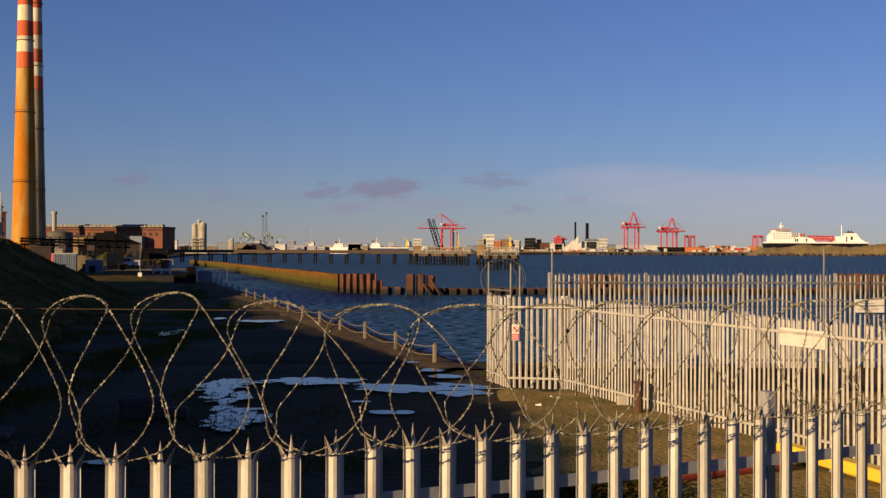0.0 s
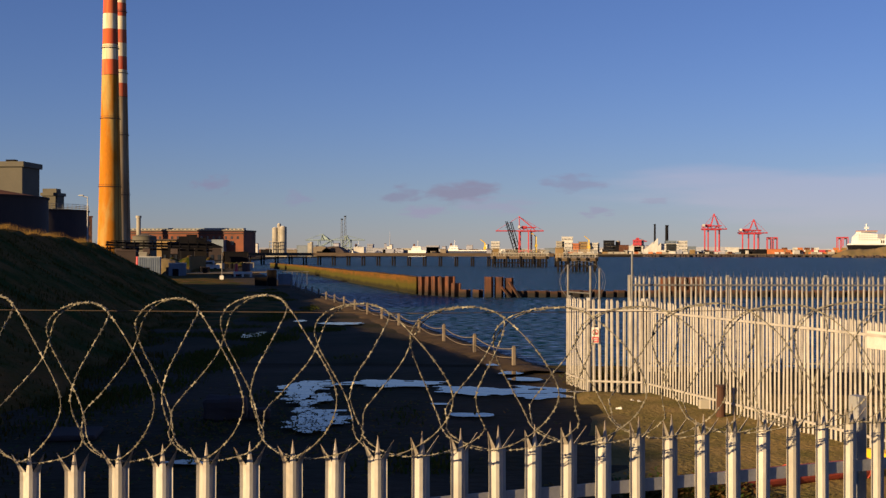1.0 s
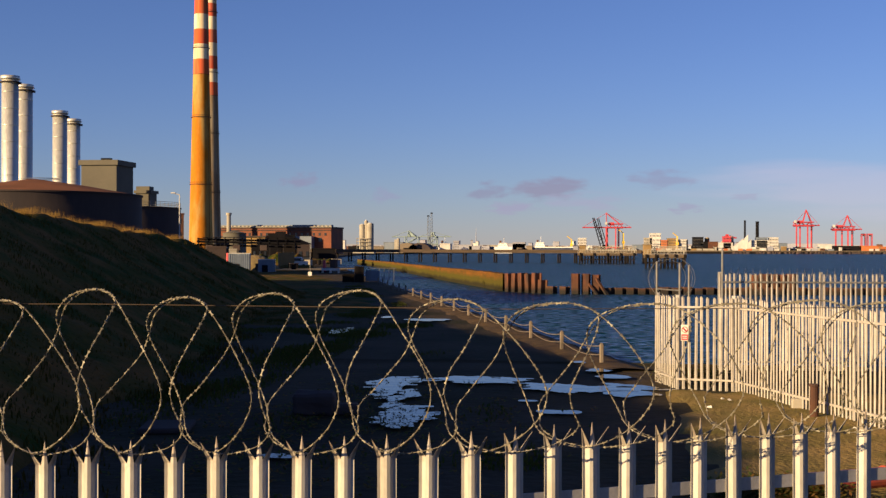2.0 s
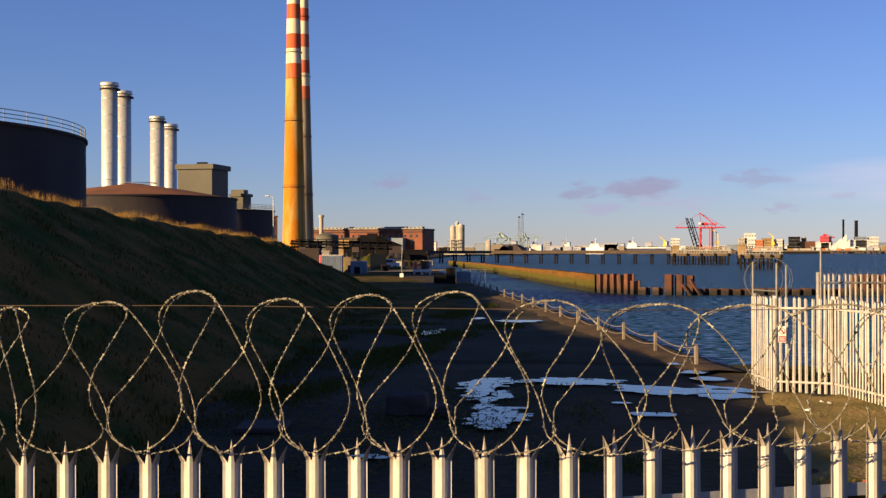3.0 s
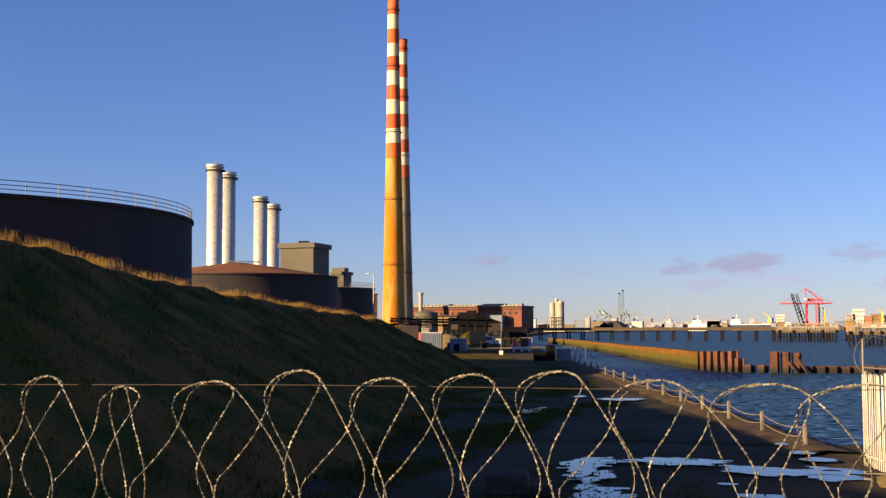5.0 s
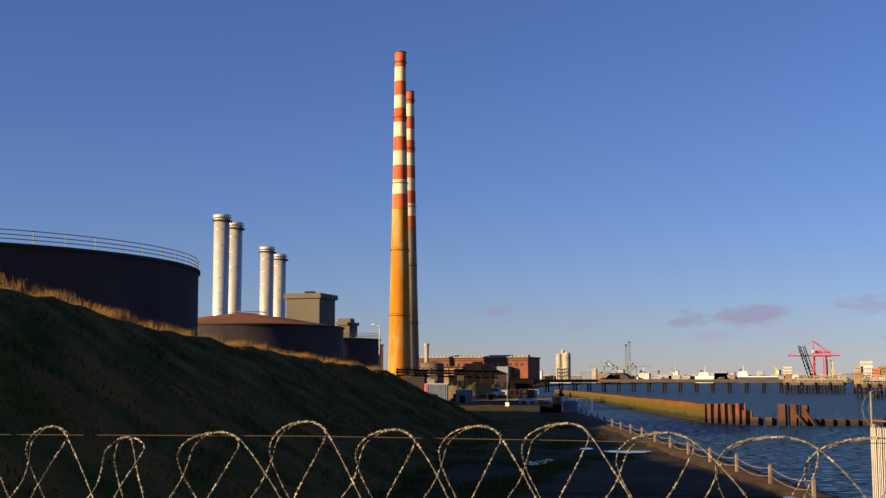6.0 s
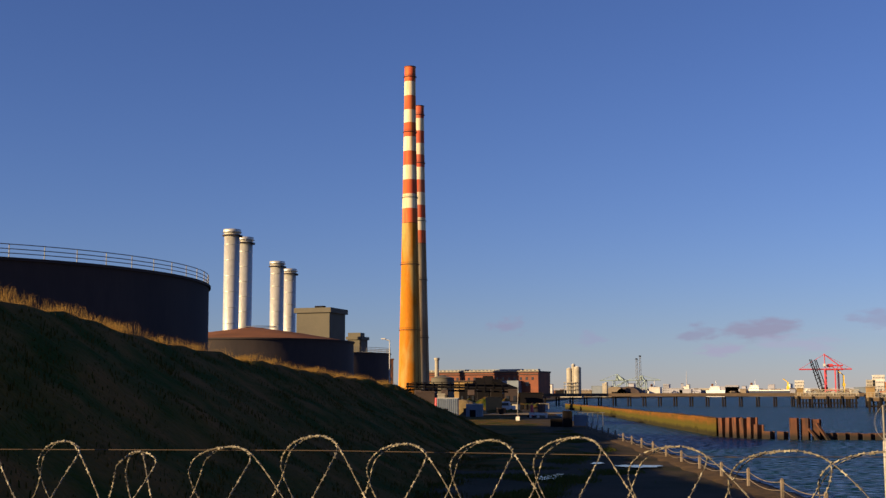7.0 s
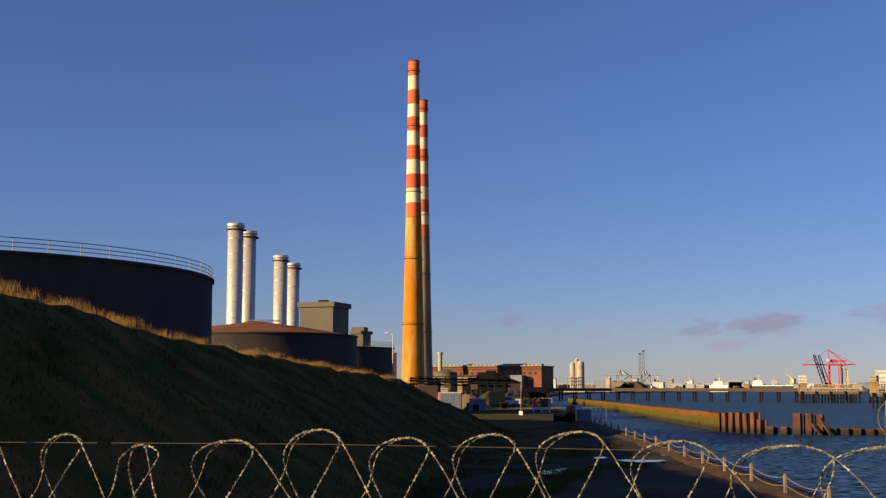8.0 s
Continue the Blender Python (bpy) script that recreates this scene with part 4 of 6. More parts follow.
wall = pile_wall(-11.0, 132.9, "long algae-stained sheet pile wall standing in the water")
for (x0, y0, t0), (x1, y1, t1) in zip(((-11.0, 132.9, 1.05), (-23.3, 176.7, 0.95), (-48.3, 271, 0.7)), ((-23.3, 176.7, 0.95), (-48.3, 271, 0.7), (-72, 350, 0.6))):
    a, b = Vector((x0, y0, 0)), Vector((x1, y1, 0))
    d = (b - a).normalized()
    n = Vector((-d.y, d.x, 0)) * 0.5
    va = []
    k = int((b - a).length / 1.2)
    for i in range(k + 1):
        q, t = a.lerp(b, i / k) - wall.location, t0 + (t1 - t0) * i / k + uneven(i, x0, 3, 0.12)
        o = n * (0.3 if i % 2 else -0.3)
        va += [q + o - n + Vector((0, 0, -1.8)), q + o - n + Vector((0, 0, t)), q + o + n + Vector((0, 0, t)), q + o + n + Vector((0, 0, -1.8))]
    fa = [(i * 4 + j, i * 4 + j + 1, i * 4 + j + 5, i * 4 + j + 4) for i in range(k) for j in range(3)]
    raw("sheeting", va, fa, M["algae"], wall)
piles = pile_wall(-8.6, 129, "rusty upright sheet piles standing in the water")
pile_run(piles, -10.9, 131.8, -7.0, 127.2, -1.7, 1.15, 1.05, M["rust"])
pile_run(piles, -7.0, 127.2, -6.4, 126.5, -1.7, 0.55, 0.9, M["rust"])
piles = pile_wall(-2, 125.3, "cluster of leaning rusty sheet piles in the water")
pile_run(piles, -3.75, 125.4, -0.6, 125.3, -1.7, 1.15, 0.79, M["rust"], 0.72)
part("stay", beam((0.9, -0.5, 0.7), (2.1, -0.6, -1.2), 0.22), M["rust"], piles)
part("stay", beam((0.1, -0.6, 0.2), (1.2, -0.8, -1.2), 0.18), M["rust"], piles)
low = pile_wall(4, 126, "low broken row of dark rusty piles just above the water")
pile_run(low, -6.4, 126.4, -3.75, 125.6, -1.6, -0.15, 1.0, M["rust"])
pile_run(low, -0.6, 125.5, 48, 132.2, -1.6, -0.2, 1.15, M["rust"])
piles = pile_wall(17, 128, "rusty upright sheet piles behind the fence")
pile_run(piles, 14.6, 128.2, 19.2, 128.6, -1.7, 1.15, 0.9, M["rust"], 0.5)
piles = pile_wall(45, 131.5, "rusty upright sheet piles further along the basin")
pile_run(piles, 42.4, 131.3, 50, 132.2, -1.7, 1.3, 1.0, M["rust"], 0.5)

# ---- jetty and dolphins ----
jetty = base("jetty", -101, 450, 0, "long timber-decked jetty on dark piles across the water", "jetty")
bpy.context.view_layer.update()
A, B = Vector((-112, 452, 0)), Vector((12, 405, 0))
d = (B - A).normalized()
n = Vector((-d.y, d.x, 0))
turn = math.degrees(math.atan2(d.y, d.x))
mid = (A + B) / 2 - Vector((-101, 450, 0))
part("deck", box(mid.x, mid.y, 2.4, (B - A).length, 5, 0.6, turn=turn), M["jetty"], jetty)
part("parapet", box(mid.x - n.x * 2.4, mid.y - n.y * 2.4, 3.0, (B - A).length, 0.2, 0.5, turn=turn), M["jetty"], jetty)
k = 22
for i in range(k + 1):
    for s in (-0.9, 0.9):
        q = A.lerp(B, i / k) + n * s - Vector((-101, 450, 0))
        part("leg", drum(q.x, q.y, -2.0, 0.3, 0.28, 4.2, 8), M["timber"], jetty)


def dolphin(x, y, w, deep, top, gangway, label):
    ob = base("dolphin", x, y, 0, label, "mooring platform")
    part("deck", box(0, 0, top - 0.7, w, deep, 0.7, 0.05), M["deck"], ob)
    part("kerb", box(0, -deep / 2 + 0.2, top, w, 0.3, 0.25), M["stone"], ob)
    for i in range(int(w / 0.9)):
        for s in (-0.42, 0, 0.42):
            part("leg", drum(-w / 2 + 0.5 + i * 0.9 + random.uniform(-0.15, 0.15), s * deep, -2, random.uniform(0.16, 0.24), 0.17, top + 1.3, 6), M["timber"], ob)
    part("waling", box(0, -deep / 2 - 0.05, 0.3, w * 0.96, 0.25, 0.3), M["timber"], ob)
    bm = bmesh.new()
    for i in range(int(w / 0.8) + 1):
        box(-w / 2 + i * 0.8, -deep / 2 + 0.3, top, 0.07, 0.07, 1.3, bm=bm)
    for z in (0.45, 0.85, 1.25):
        box(0, -deep / 2 + 0.3, top + z, w, 0.08, 0.08, bm=bm)
    part("railing", bm, M["concrete"], ob)
    if gangway:
        bm = bmesh.new()
        g0, g1, zg = -w * 0.3, w * 0.5, top + 0.9
        for z in (0, 1.1):
            box((g0 + g1) / 2, 0.4, zg + z, g1 - g0, 0.2, 0.18, bm=bm)
        n_bays = 14
        for i in range(n_bays):
            a, b = g0 + (g1 - g0) * i / n_bays, g0 + (g1 - g0) * (i + 1) / n_bays
            for p, q in (((a, 0.4, zg), (b, 0.4, zg + 1.1)), ((a, 0.4, zg + 1.1), (b, 0.4, zg)), ((a, 0.4, zg), (a, 0.4, zg + 1.1))):
                d = Vector(q) - Vector(p)
                bmesh.ops.create_cube(bm, size=1, matrix=Matrix.Translation((Vector(p) + Vector(q)) / 2) @ d.to_track_quat("Z", "Y").to_matrix().to_4x4() @ Matrix.Diagonal((0.09, 0.09, d.length, 1)))
        part("gangway", bm, M["concrete"], ob, "pale steel lattice gangway")
        for g in (g0 + 0.6, (g0 + g1) / 2, g1 - 0.6):
            part("gangway_leg", box(g, 0.4, top, 0.25, 0.25, 0.95), M["concrete"], ob)
    hut = part("hut", box(-w * 0.42, 0, top, 2.0, 2.0, 2.5, 0.05), M["ochre"], ob)
    part("hut_roof", box(-w * 0.42, 0, top + 2.5, 2.3, 2.3, 0.2), M["stone"], hut)
    for i in range(5):
        f = -w * 0.45 + i * w * 0.225
        part("fender", box(f, -deep / 2 - 0.3, top - 2.4, 0.45, 0.4, 2.6), M["timber"], ob)
    for i, f in enumerate((-0.15, 0.12, 0.36)):
        part("bollard", drum(w * f, -deep * 0.25, top, 0.28, 0.22, 0.8, 10), M["dark"], ob)
    part("light_pole", box(w * 0.3, deep * 0.3, top, 0.12, 0.12, 4.2), M["concrete"], ob)
    return ob


dolphin(0.0, 390, 18.5, 6, 2.4, True, "timber mooring dolphin with a railed deck on dark piles")
dolphin(14.0, 302, 10.2, 5, 2.3, True, "smaller mooring platform on dark timber piles")

# ---- tanks behind the bank ----
def handrail(radius, z, count, parent, arc=(0, 2 * math.pi)):
    for k in (0.28, 0.56, 0.86):
        v, f = tube([Vector((radius * math.cos(a), radius * math.sin(a), z + k)) for a in np.linspace(*arc, 97)], 0.03, 4)
        raw("handrail", v, f, M["handrail"], parent)
    bm = bmesh.new()
    for i in range(count):
        a = arc[0] + (arc[1] - arc[0]) * i / count
        box(radius * math.cos(a), radius * math.sin(a), z, 0.05, 0.05, 0.86, bm=bm)
    part("stanchion", bm, M["handrail"], parent)["kind"] = "stuff"


def tank(x, y, r, h, roof, rail, label, courses=6):
    ob = base("storage_tank", x, y, 0, label, "tank")
    rows = []
    for i in range(courses):
        rows += [(r - 0.012 * i, h * i / courses), (r - 0.012 * i, h * (i + 1) / courses - 0.02)]
    part("shell", lathe(rows, 128, False), M["tank"], ob, smooth=True)
    part("rim", lathe([(r - 0.05, h - 0.2), (r + 0.09, h - 0.2), (r + 0.09, h), (r - 0.1, h)], 128, False), M["tank"], ob)
    part("roof", lathe([(r - 0.1, h - 0.05), (r * 0.5, h + roof * 0.55), (0.3, h + roof)], 96), M["cone"], ob)
    if rail:
        handrail(r - 0.1, h, 60, ob)
    return ob


big_tank = tank(-67.9, 78.9, 22.4, 12.45, 0.3, True, "huge black steel storage tank with a handrail round its roof")
t2 = tank(-76.6, 155.2, 14.2, 10.9, 2.1, False, "dark steel tank with a rusty red cone roof")
for c in t2.children:
    if c.name.startswith(("shell", "rim")):
        c.data.materials[0] = M["plate"]
v, f = tube([Vector((1.2 + 2.2 * math.cos(a), 2.2 * math.sin(a), 13.0)) for a in np.linspace(0, 6.28, 25)], 0.05, 4)
raw("handrail", v, f, M["handrail"], t2)
tank(-82.5, 201, 9.4, 10.7, 0.3, True, "smaller dark steel tank with a handrail")

# ---- power station chimneys and stacks ----
def chimney(x, y, h, r0, r1, seed, bare, pale, label):
    ob = base("chimney", x, y, 0, label, "chimney")
    rows = [(r0 + (r1 - r0) * (1 - (1 - t) ** 1.35), h * t) for t in np.linspace(0, 1, 24)]
    part("shaft", lathe(rows, 64), chimney_material("painted_chimney_concrete", seed, bare, pale), ob, smooth=True)
    for z in (42, 82.3, 124, 165.4, h - 6.8):
        r = r0 + (r1 - r0) * (1 - (1 - z / h) ** 1.35)
        part("platform", lathe([(r - 0.1, z), (r + 0.6, z), (r + 0.6, z + 0.3), (r - 0.1, z + 0.3)], 48, False), M["slate"], ob)
        v, f = tube([Vector(((r + 0.55) * math.cos(a), (r + 0.55) * math.sin(a), z + 1.3)) for a in np.linspace(0, 2 * math.pi, 49)], 0.06, 4)
        raw("railing", v, f, M["slate"], ob)
    part("lip", lathe([(r1, h - 0.5), (r1 + 0.3, h - 0.4), (r1 + 0.3, h), (r1 - 0.5, h), (r1 - 0.5, h - 1)], 48, False), M["rust"], ob)
    bm = beam((r0 * 0.93, -r0 * 0.45, 2), (r1 * 0.93, -r1 * 0.45, h - 2), 0.25)
    part("ladder", bm, M["dark"], ob)
    return ob


chimney(-242.3, 706.5, 207.5, 7.3, 3.45, 0.0, (0.42, 0.15, 0.010), (0.42, 0.26, 0.075), "tall tapering concrete chimney with red and white bands")
chimney(-269.6, 806.0, 207.0, 7.5, 3.45, 5.0, (0.24, 0.17, 0.10), (0.30, 0.25, 0.17), "second tall chimney with red and white bands")


def stack(x, y, h, r, label):
    ob = base("exhaust_stack", x, y, 0, label, "stack")
    part("shaft", lathe([(r, 0), (r, h)], 40), M["silver"], ob, smooth=False)
    for k in range(1, 11):
        part("seam", lathe([(r, h * k / 11), (r + 0.025, h * k / 11), (r + 0.025, h * k / 11 + 0.2), (r, h * k / 11 + 0.25)], 40, False), M["silver"], ob)
    part("platform", lathe([(r, h - 2.4), (r + 0.7, h - 2.4), (r + 0.7, h - 2.05), (r, h - 2.05)], 40, False), M["slate"], ob)
    v, f = tube([Vector(((r + 0.65) * math.cos(a), (r + 0.65) * math.sin(a), h - 1.1)) for a in np.linspace(0, 2 * math.pi, 41)], 0.07, 4)
    raw("railing", v, f, M["handrail"], ob)
    part("rim", lathe([(r, h - 1.5), (r + 0.35, h - 1.3), (r + 0.35, h), (r - 0.3, h), (r - 0.3, h - 1)], 40, False), M["silver"], ob)
    part("bracket", box(r + 0.6, 0, h - 3.0, 1.2, 0.6, 0.8), M["slate"], ob)
    for o in list(ob.children):
        for p in o.data.polygons:
            p.use_smooth = len(p.vertices) == 4
    return ob


stack(-206.3, 400.2, 63.6, 2.85, "tall silver metal exhaust stack with a rim platform")
stack(-210.9, 420.0, 63.3, 2.85, "silver metal exhaust stack beside its twin")
stack(-225.4, 479.8, 60.6, 2.95, "silver ringed exhaust stack, slightly shorter")
stack(-226.6, 495.4, 58.9, 2.85, "silver ringed exhaust stack behind its twin")


def block(name, x, y, z, sx, sy, sz, turn, mat, label, category, roof=None, windows=(0, 0), wmat=None, over=0.4):
    """A building: walls, roof slab or gable, and rows of windows on its front and right side."""
    ob = base(name, x, y, z, label, category, turn)
    part("wall", box(0, 0, 0, sx, sy, sz), mat, ob)
    if roof == "gable":
        bm = bmesh.new()
        a = [bm.verts.new(p) for p in ((-sx / 2 - over, -sy / 2 - over, sz), (-sx / 2 - over, sy / 2 + over, sz), (-sx / 2 - over, 0, sz + sy * 0.07))]
        b = [bm.verts.new((sx / 2 + over, w.co.y, w.co.z)) for w in a]
        bm.faces.new(a)
        bm.faces.new(b[::-1])
        for i in range(3):
            bm.faces.new((a[i], b[i], b[(i + 1) % 3], a[(i + 1) % 3]))
        part("roof", bm, M["slate"], ob)
    elif roof:
        part("roof", box(0, 0, sz, sx + 2 * over, sy + 2 * over, roof), mat if wmat is None else wmat, ob)
    nx, nz = windows
    for i in range(nx):
        for j in range(nz):
            w, h = sx / nx * 0.42, sz / nz * 0.36
            win = part("window", box(-sx / 2 + sx * (i + 0.5) / nx, -sy / 2 - 0.02, sz * (j + 0.3) / nz, w, 0.16, h), M["pane"], ob)
            part("sill", box(-sx / 2 + sx * (i + 0.5) / nx, -sy / 2 - 0.12, sz * (j + 0.3) / nz - 0.25, w * 1.1, 0.3, 0.22), M["concrete"], win)
    return ob


b = block("boiler_house", -158.3, 371.2, 0, 11.7, 13, 29.8, -1, M["render"], "tall plain grey power station block with a flat capped roof", "building", 1.6, over=0.7)
part("vent", box(1.0, -3, 31.2, 3.0, 2.0, 1.0), M["dark"], b)
b = block("plant_building", -153.5, 392, 0, 5.0, 6, 22.0, 0, M["render"], "lower grey plant building with stepped roof", "building", 1.0, over=0.5)
part("penthouse", box(-0.5, 0, 23, 4.6, 4, 1.4), M["render"], b)
part("canopy", box(1.2, -0.5, 17.0, 7.0, 7.0, 0.8), M["render"], b)
b = block("turbine_hall", -237, 868, 0.0, 86, 30, 18.2, -4, M["brick"], "long red brick industrial hall with a flat grey roof", "building", None)
part("roof", box(0, 0, 18.2, 87, 31, 1.1), M["slate"], b)
part("skylight", box(0, -9, 19.3, 84, 6, 1.5), M["blue_grey"], b, "long grey glazed roof light")
part("roof_edge", box(0, -15.6, 19.0, 87.4, 0.5, 0.5), M["concrete"], b)
for i in range(18):
    part("clerestory_window", box(-36 + i * 4.4, -15.05, 13.0, 1.5, 0.3, 1.9), M["pane"], b)
for i in range(14):
    part("window", box(-38 + i * 5.6, -15.05, 8.6, 2.5, 0.3, 3.0), M["pane"], b)
part("gutter", box(0, -15.3, 16.6, 86, 0.5, 0.6), M["slate"], b)
for i in range(29):
    part("roof_vent", box(-42 + i * 3, -13.5, 19.3, 1.4, 1.2, 0.9), M["concrete"], b)
part("annex", box(-20, -20, 0, 34, 9, 12), M["ochre"], b, "yellow-brown stone annex")
part("annex_roof", box(-20, -20, 12, 35, 10, 0.8), M["slate"], b)
part("lean_to", box(6, -19, 0, 20, 8, 11), M["dark"], b)
part("lift", box(24, -18.5, 3, 13, 7, 9.5), M["blue_grey"], b, "blue-grey sheet clad extension")
ob = base("flue", -267.6, 840.4, 0, "short cream flue with a rounded cap behind the brick hall", "chimney")
part("shaft", drum(0, 0, 0, 1.6, 1.5, 27.5, 16), M["concrete"], ob)
part("cap", drum(0, 0, 27.5, 2.0, 2.0, 1.6, 16), M["concrete"], ob)
ob = tank(-179.4, 572.5, 5.7, 11.2, 1.2, False, "low pale round tank beside the brick hall")
for c in ob.children:
    c.data.materials[0] = M["render"]
ob = block("annex_building", -234.7, 648.9, 0, 4.3, 8, 22.5, 19, M["rust"], "narrow red-brown building with pale windows beside the chimney", "building", 0.6, (1, 3))

# ---- clutter of the works yard beyond the bank ----
def yard(k, d):
    a = radians(-14.13) + math.atan((k - 784) / 2154)
    return d * math.sin(a), d * math.cos(a)


def rise(j, d):
    return 3.7 + (454 - j) / 2154 * d


def yard_block(name, k0, k1, top, d, deep, mat, label, category, turn=20, roof=None, windows=(0, 0)):
    x, y = yard((k0 + k1) / 2, d)
    return block(name, x, y, 0, (k1 - k0) / 2154 * d, deep, max(0.5, rise(top, d)), turn, mat, label, category, roof, windows, over=0.1)


for k0, k1, top, d in ((651, 688, 463, 205), (702, 731, 474, 190)):
    c = yard_block("container", k0, k1, top, d, 2.6, M["pale_blue"], "steel site container in the works yard, blue-grey with shade in its colour", "container", 14)
    w, h = (k1 - k0) / 2154 * d, rise(top, d)
    for i in range(int(w / 0.35)):
        part("rib", box(-w / 2 + 0.2 + i * 0.35, -1.34, 0.1, 0.14, 0.08, h - 0.2), M["pale_blue"], c)
    part("door", box(-w * 0.1, -1.36, 0.05, 0.9, 0.1, 1.1), M["dark"], c)
    part("roof", box(0, 0, h, w + 0.1, 2.7, 0.1), M["white"], c)
heap_x, heap_y = yard(698, 212)
hv, hf = [], []
for i in range(25):
    for j in range(13):
        u, w = i / 24 * 2 - 1, j / 12 * 2 - 1
        z = 2.6 * max(0, 1 - u * u) ** 0.7 * max(0, 1 - w * w) + 0.25 * noise.noise((u * 5, w * 5, 1))
        hv.append((heap_x + u * 3.6, heap_y + w * 4, max(-0.1, z)))
hf = [(i * 13 + j, (i + 1) * 13 + j, (i + 1) * 13 + j + 1, i * 13 + j + 1) for i in range(24) for j in range(12)]
tagged(raw("earth_mound", hv, hf, M["scrub"], smooth=True), "sunlit grassy heap of earth in the works yard", "heap")
yard_block("wall_block", 737, 764, 461, 226, 2.0, M["ochre"], "low ochre masonry wall in the works yard", "wall")
for k0, k1, top, d, mat, label, win in (
        (614, 646, 453, 240, "slate", "small dark roofed shed in the works yard", (0, 0)), (652, 664, 457, 252, "concrete", "small white hut in the works yard", (0, 0)),
        (722, 742, 443, 330, "dark", "dark corrugated works shed", (0, 0)), (745, 765, 447, 320, "timber", "black timber works store", (0, 0)),
        (768, 792, 449, 330, "slate", "grey sheet metal works shed", (2, 1)), (796, 835, 455, 330, "dark", "long dark low store in the yard", (0, 0)),
        (690, 718, 449, 335, "dark", "dark sheet-clad low works building", (3, 1)),
        (630, 652, 441, 420, "slate", "small grey works building", (2, 2)), (700, 716, 438, 420, "slate", "grey works building beside the water", (2, 1))):
    yard_block("shed", k0, k1, top, d, 5, M[mat], label, "shed", 18, 0.3, win)
x, y = yard(668, 300)
rack = base("pipe_bridge", x, y, 0, "dark pipe bridge crossing the works yard on steel legs", "pipe bridge", 14)
for z, o, r in ((5.4, 0, 0.4), (6.0, 0.9, 0.3), (4.6, 0.5, 0.3)):
    part("pipe", beam((-10, o, z), (15, o, z - 0.6), r, seg=8), M["dark"], rack)
for i in range(6):
    part("leg", box(-9 + i * 4.6, 0.3, 0, 0.3, 0.5, 5.0), M["dark"], rack)
for i in range(12):
    part("hanger", box(-9.6 + i * 2.1, 0.4, 3.9, 0.16, 1.6, 2.4), M["dark"], rack)
part("walkway", box(2.4, -0.4, 6.3, 22, 1.2, 0.15), M["dark"], rack)
for i in range(3):
    part("valve_house", box(-7 + i * 6.5, 0.2, 3.2, 1.7, 1.4, 1.3, 0.08), M["slate"], rack)
for k, wide, top, foot, d in ((727, 4.5, 427, 4.0, 640), (741, 5.5, 424, 4.0, 650), (757, 5.0, 430, 3.5, 640)):
    x, y = yard(k, d)
    h = rise(top, d)
    hop = base("hopper", x, y, 0, "dark steel coal hopper on legs before the brick hall", "hopper", 14, "hoppers before the hall")
    bm = bmesh.new()
    bmesh.ops.create_cone(bm, cap_ends=True, segments=4, radius1=wide * 0.28, radius2=wide * 0.7, depth=h * 0.35, matrix=Matrix.Translation((0, 0, foot + h * 0.175)) @ pose(0, 0, 0, 0, 0, 45))
    part("funnel", bm, M["dark"], hop)
    part("bin", box(0, 0, foot + h * 0.35, wide, wide, max(1.0, h - foot - h * 0.35)), M["dark"], hop)
    for sx in (-0.45, 0.45):
        for sy in (-0.45, 0.45):
            part("leg", box(sx * wide, sy * wide, 0, 0.5, 0.5, foot + h * 0.36), M["dark"], hop)
x, y = yard(765, 630)
conv = base("conveyor", x, y, 0, "sloping dark conveyor gallery beside the brick hall", "conveyor", 14)
part("gallery", beam((-5, 0, 10.0), (8, 0, 5.0), 2.0), M["dark"], conv)
for i in range(4):
    part("trestle", box(-4 + i * 3.4, 0, 0, 0.5, 1.4, 8.9 - i * 1.3), M["dark"], conv)
rng_yard = random.Random(21)
for i in range(34):
    k, d = rng_yard.uniform(612, 842), rng_yard.uniform(205, 320)
    x, y = yard(k, d)
    drumlike = rng_yard.random() < 0.3
    ob = base("barrel" if drumlike else "crate", x, y, 0, "oil barrel standing in the works yard" if drumlike else "small crate of site goods in the works yard", "barrel" if drumlike else "crate", rng_yard.uniform(0, 90), "loose goods in the works yard")
    w, h = rng_yard.uniform(0.8, 2.4), rng_yard.uniform(0.8, 1.7)
    m = M[rng_yard.choice(("white", "dark", "rust", "slate", "blue_grey", "concrete", "dark"))]
    if drumlike:
        part("shell", drum(0, 0, 0, 0.4, 0.4, 1.1, 12), m, ob)
        part("rim", drum(0, 0, 1.1, 0.42, 0.40, 0.06, 12), M["dark"], ob)
    else:
        part("body", box(0, 0, 0, w, 1.2, h, 0.05), m, ob)
        part("lid", box(0, 0, h, w + 0.1, 1.3, 0.08), M["slate"], ob)
for k, top, d, mat in ((649, 462, 205, "red"), (817, 474, 190, "red")):
    x, y = yard(k, d)
    ob = base("marker_post", x, y, 0, "stubby red marker post in the works yard", "post")
    part("shaft", drum(0, 0, 0, 0.3, 0.2, rise(top, d), 10), M[mat], ob)
    part("foot", box(0, 0, 0, 1.2, 1.2, 0.2), M["dark"], ob)
x, y = yard(828, 185)
ob = base("barrier", x, y, 0, "low white barrier beside the path", "barrier", -40)
part("rail", box(0, 0, 0.4, 4.5, 0.15, 0.35), M["white"], ob)
for i in (-2, 0, 2):
    part("leg", box(i, 0, 0, 0.15, 0.3, 0.45), M["white"], ob)


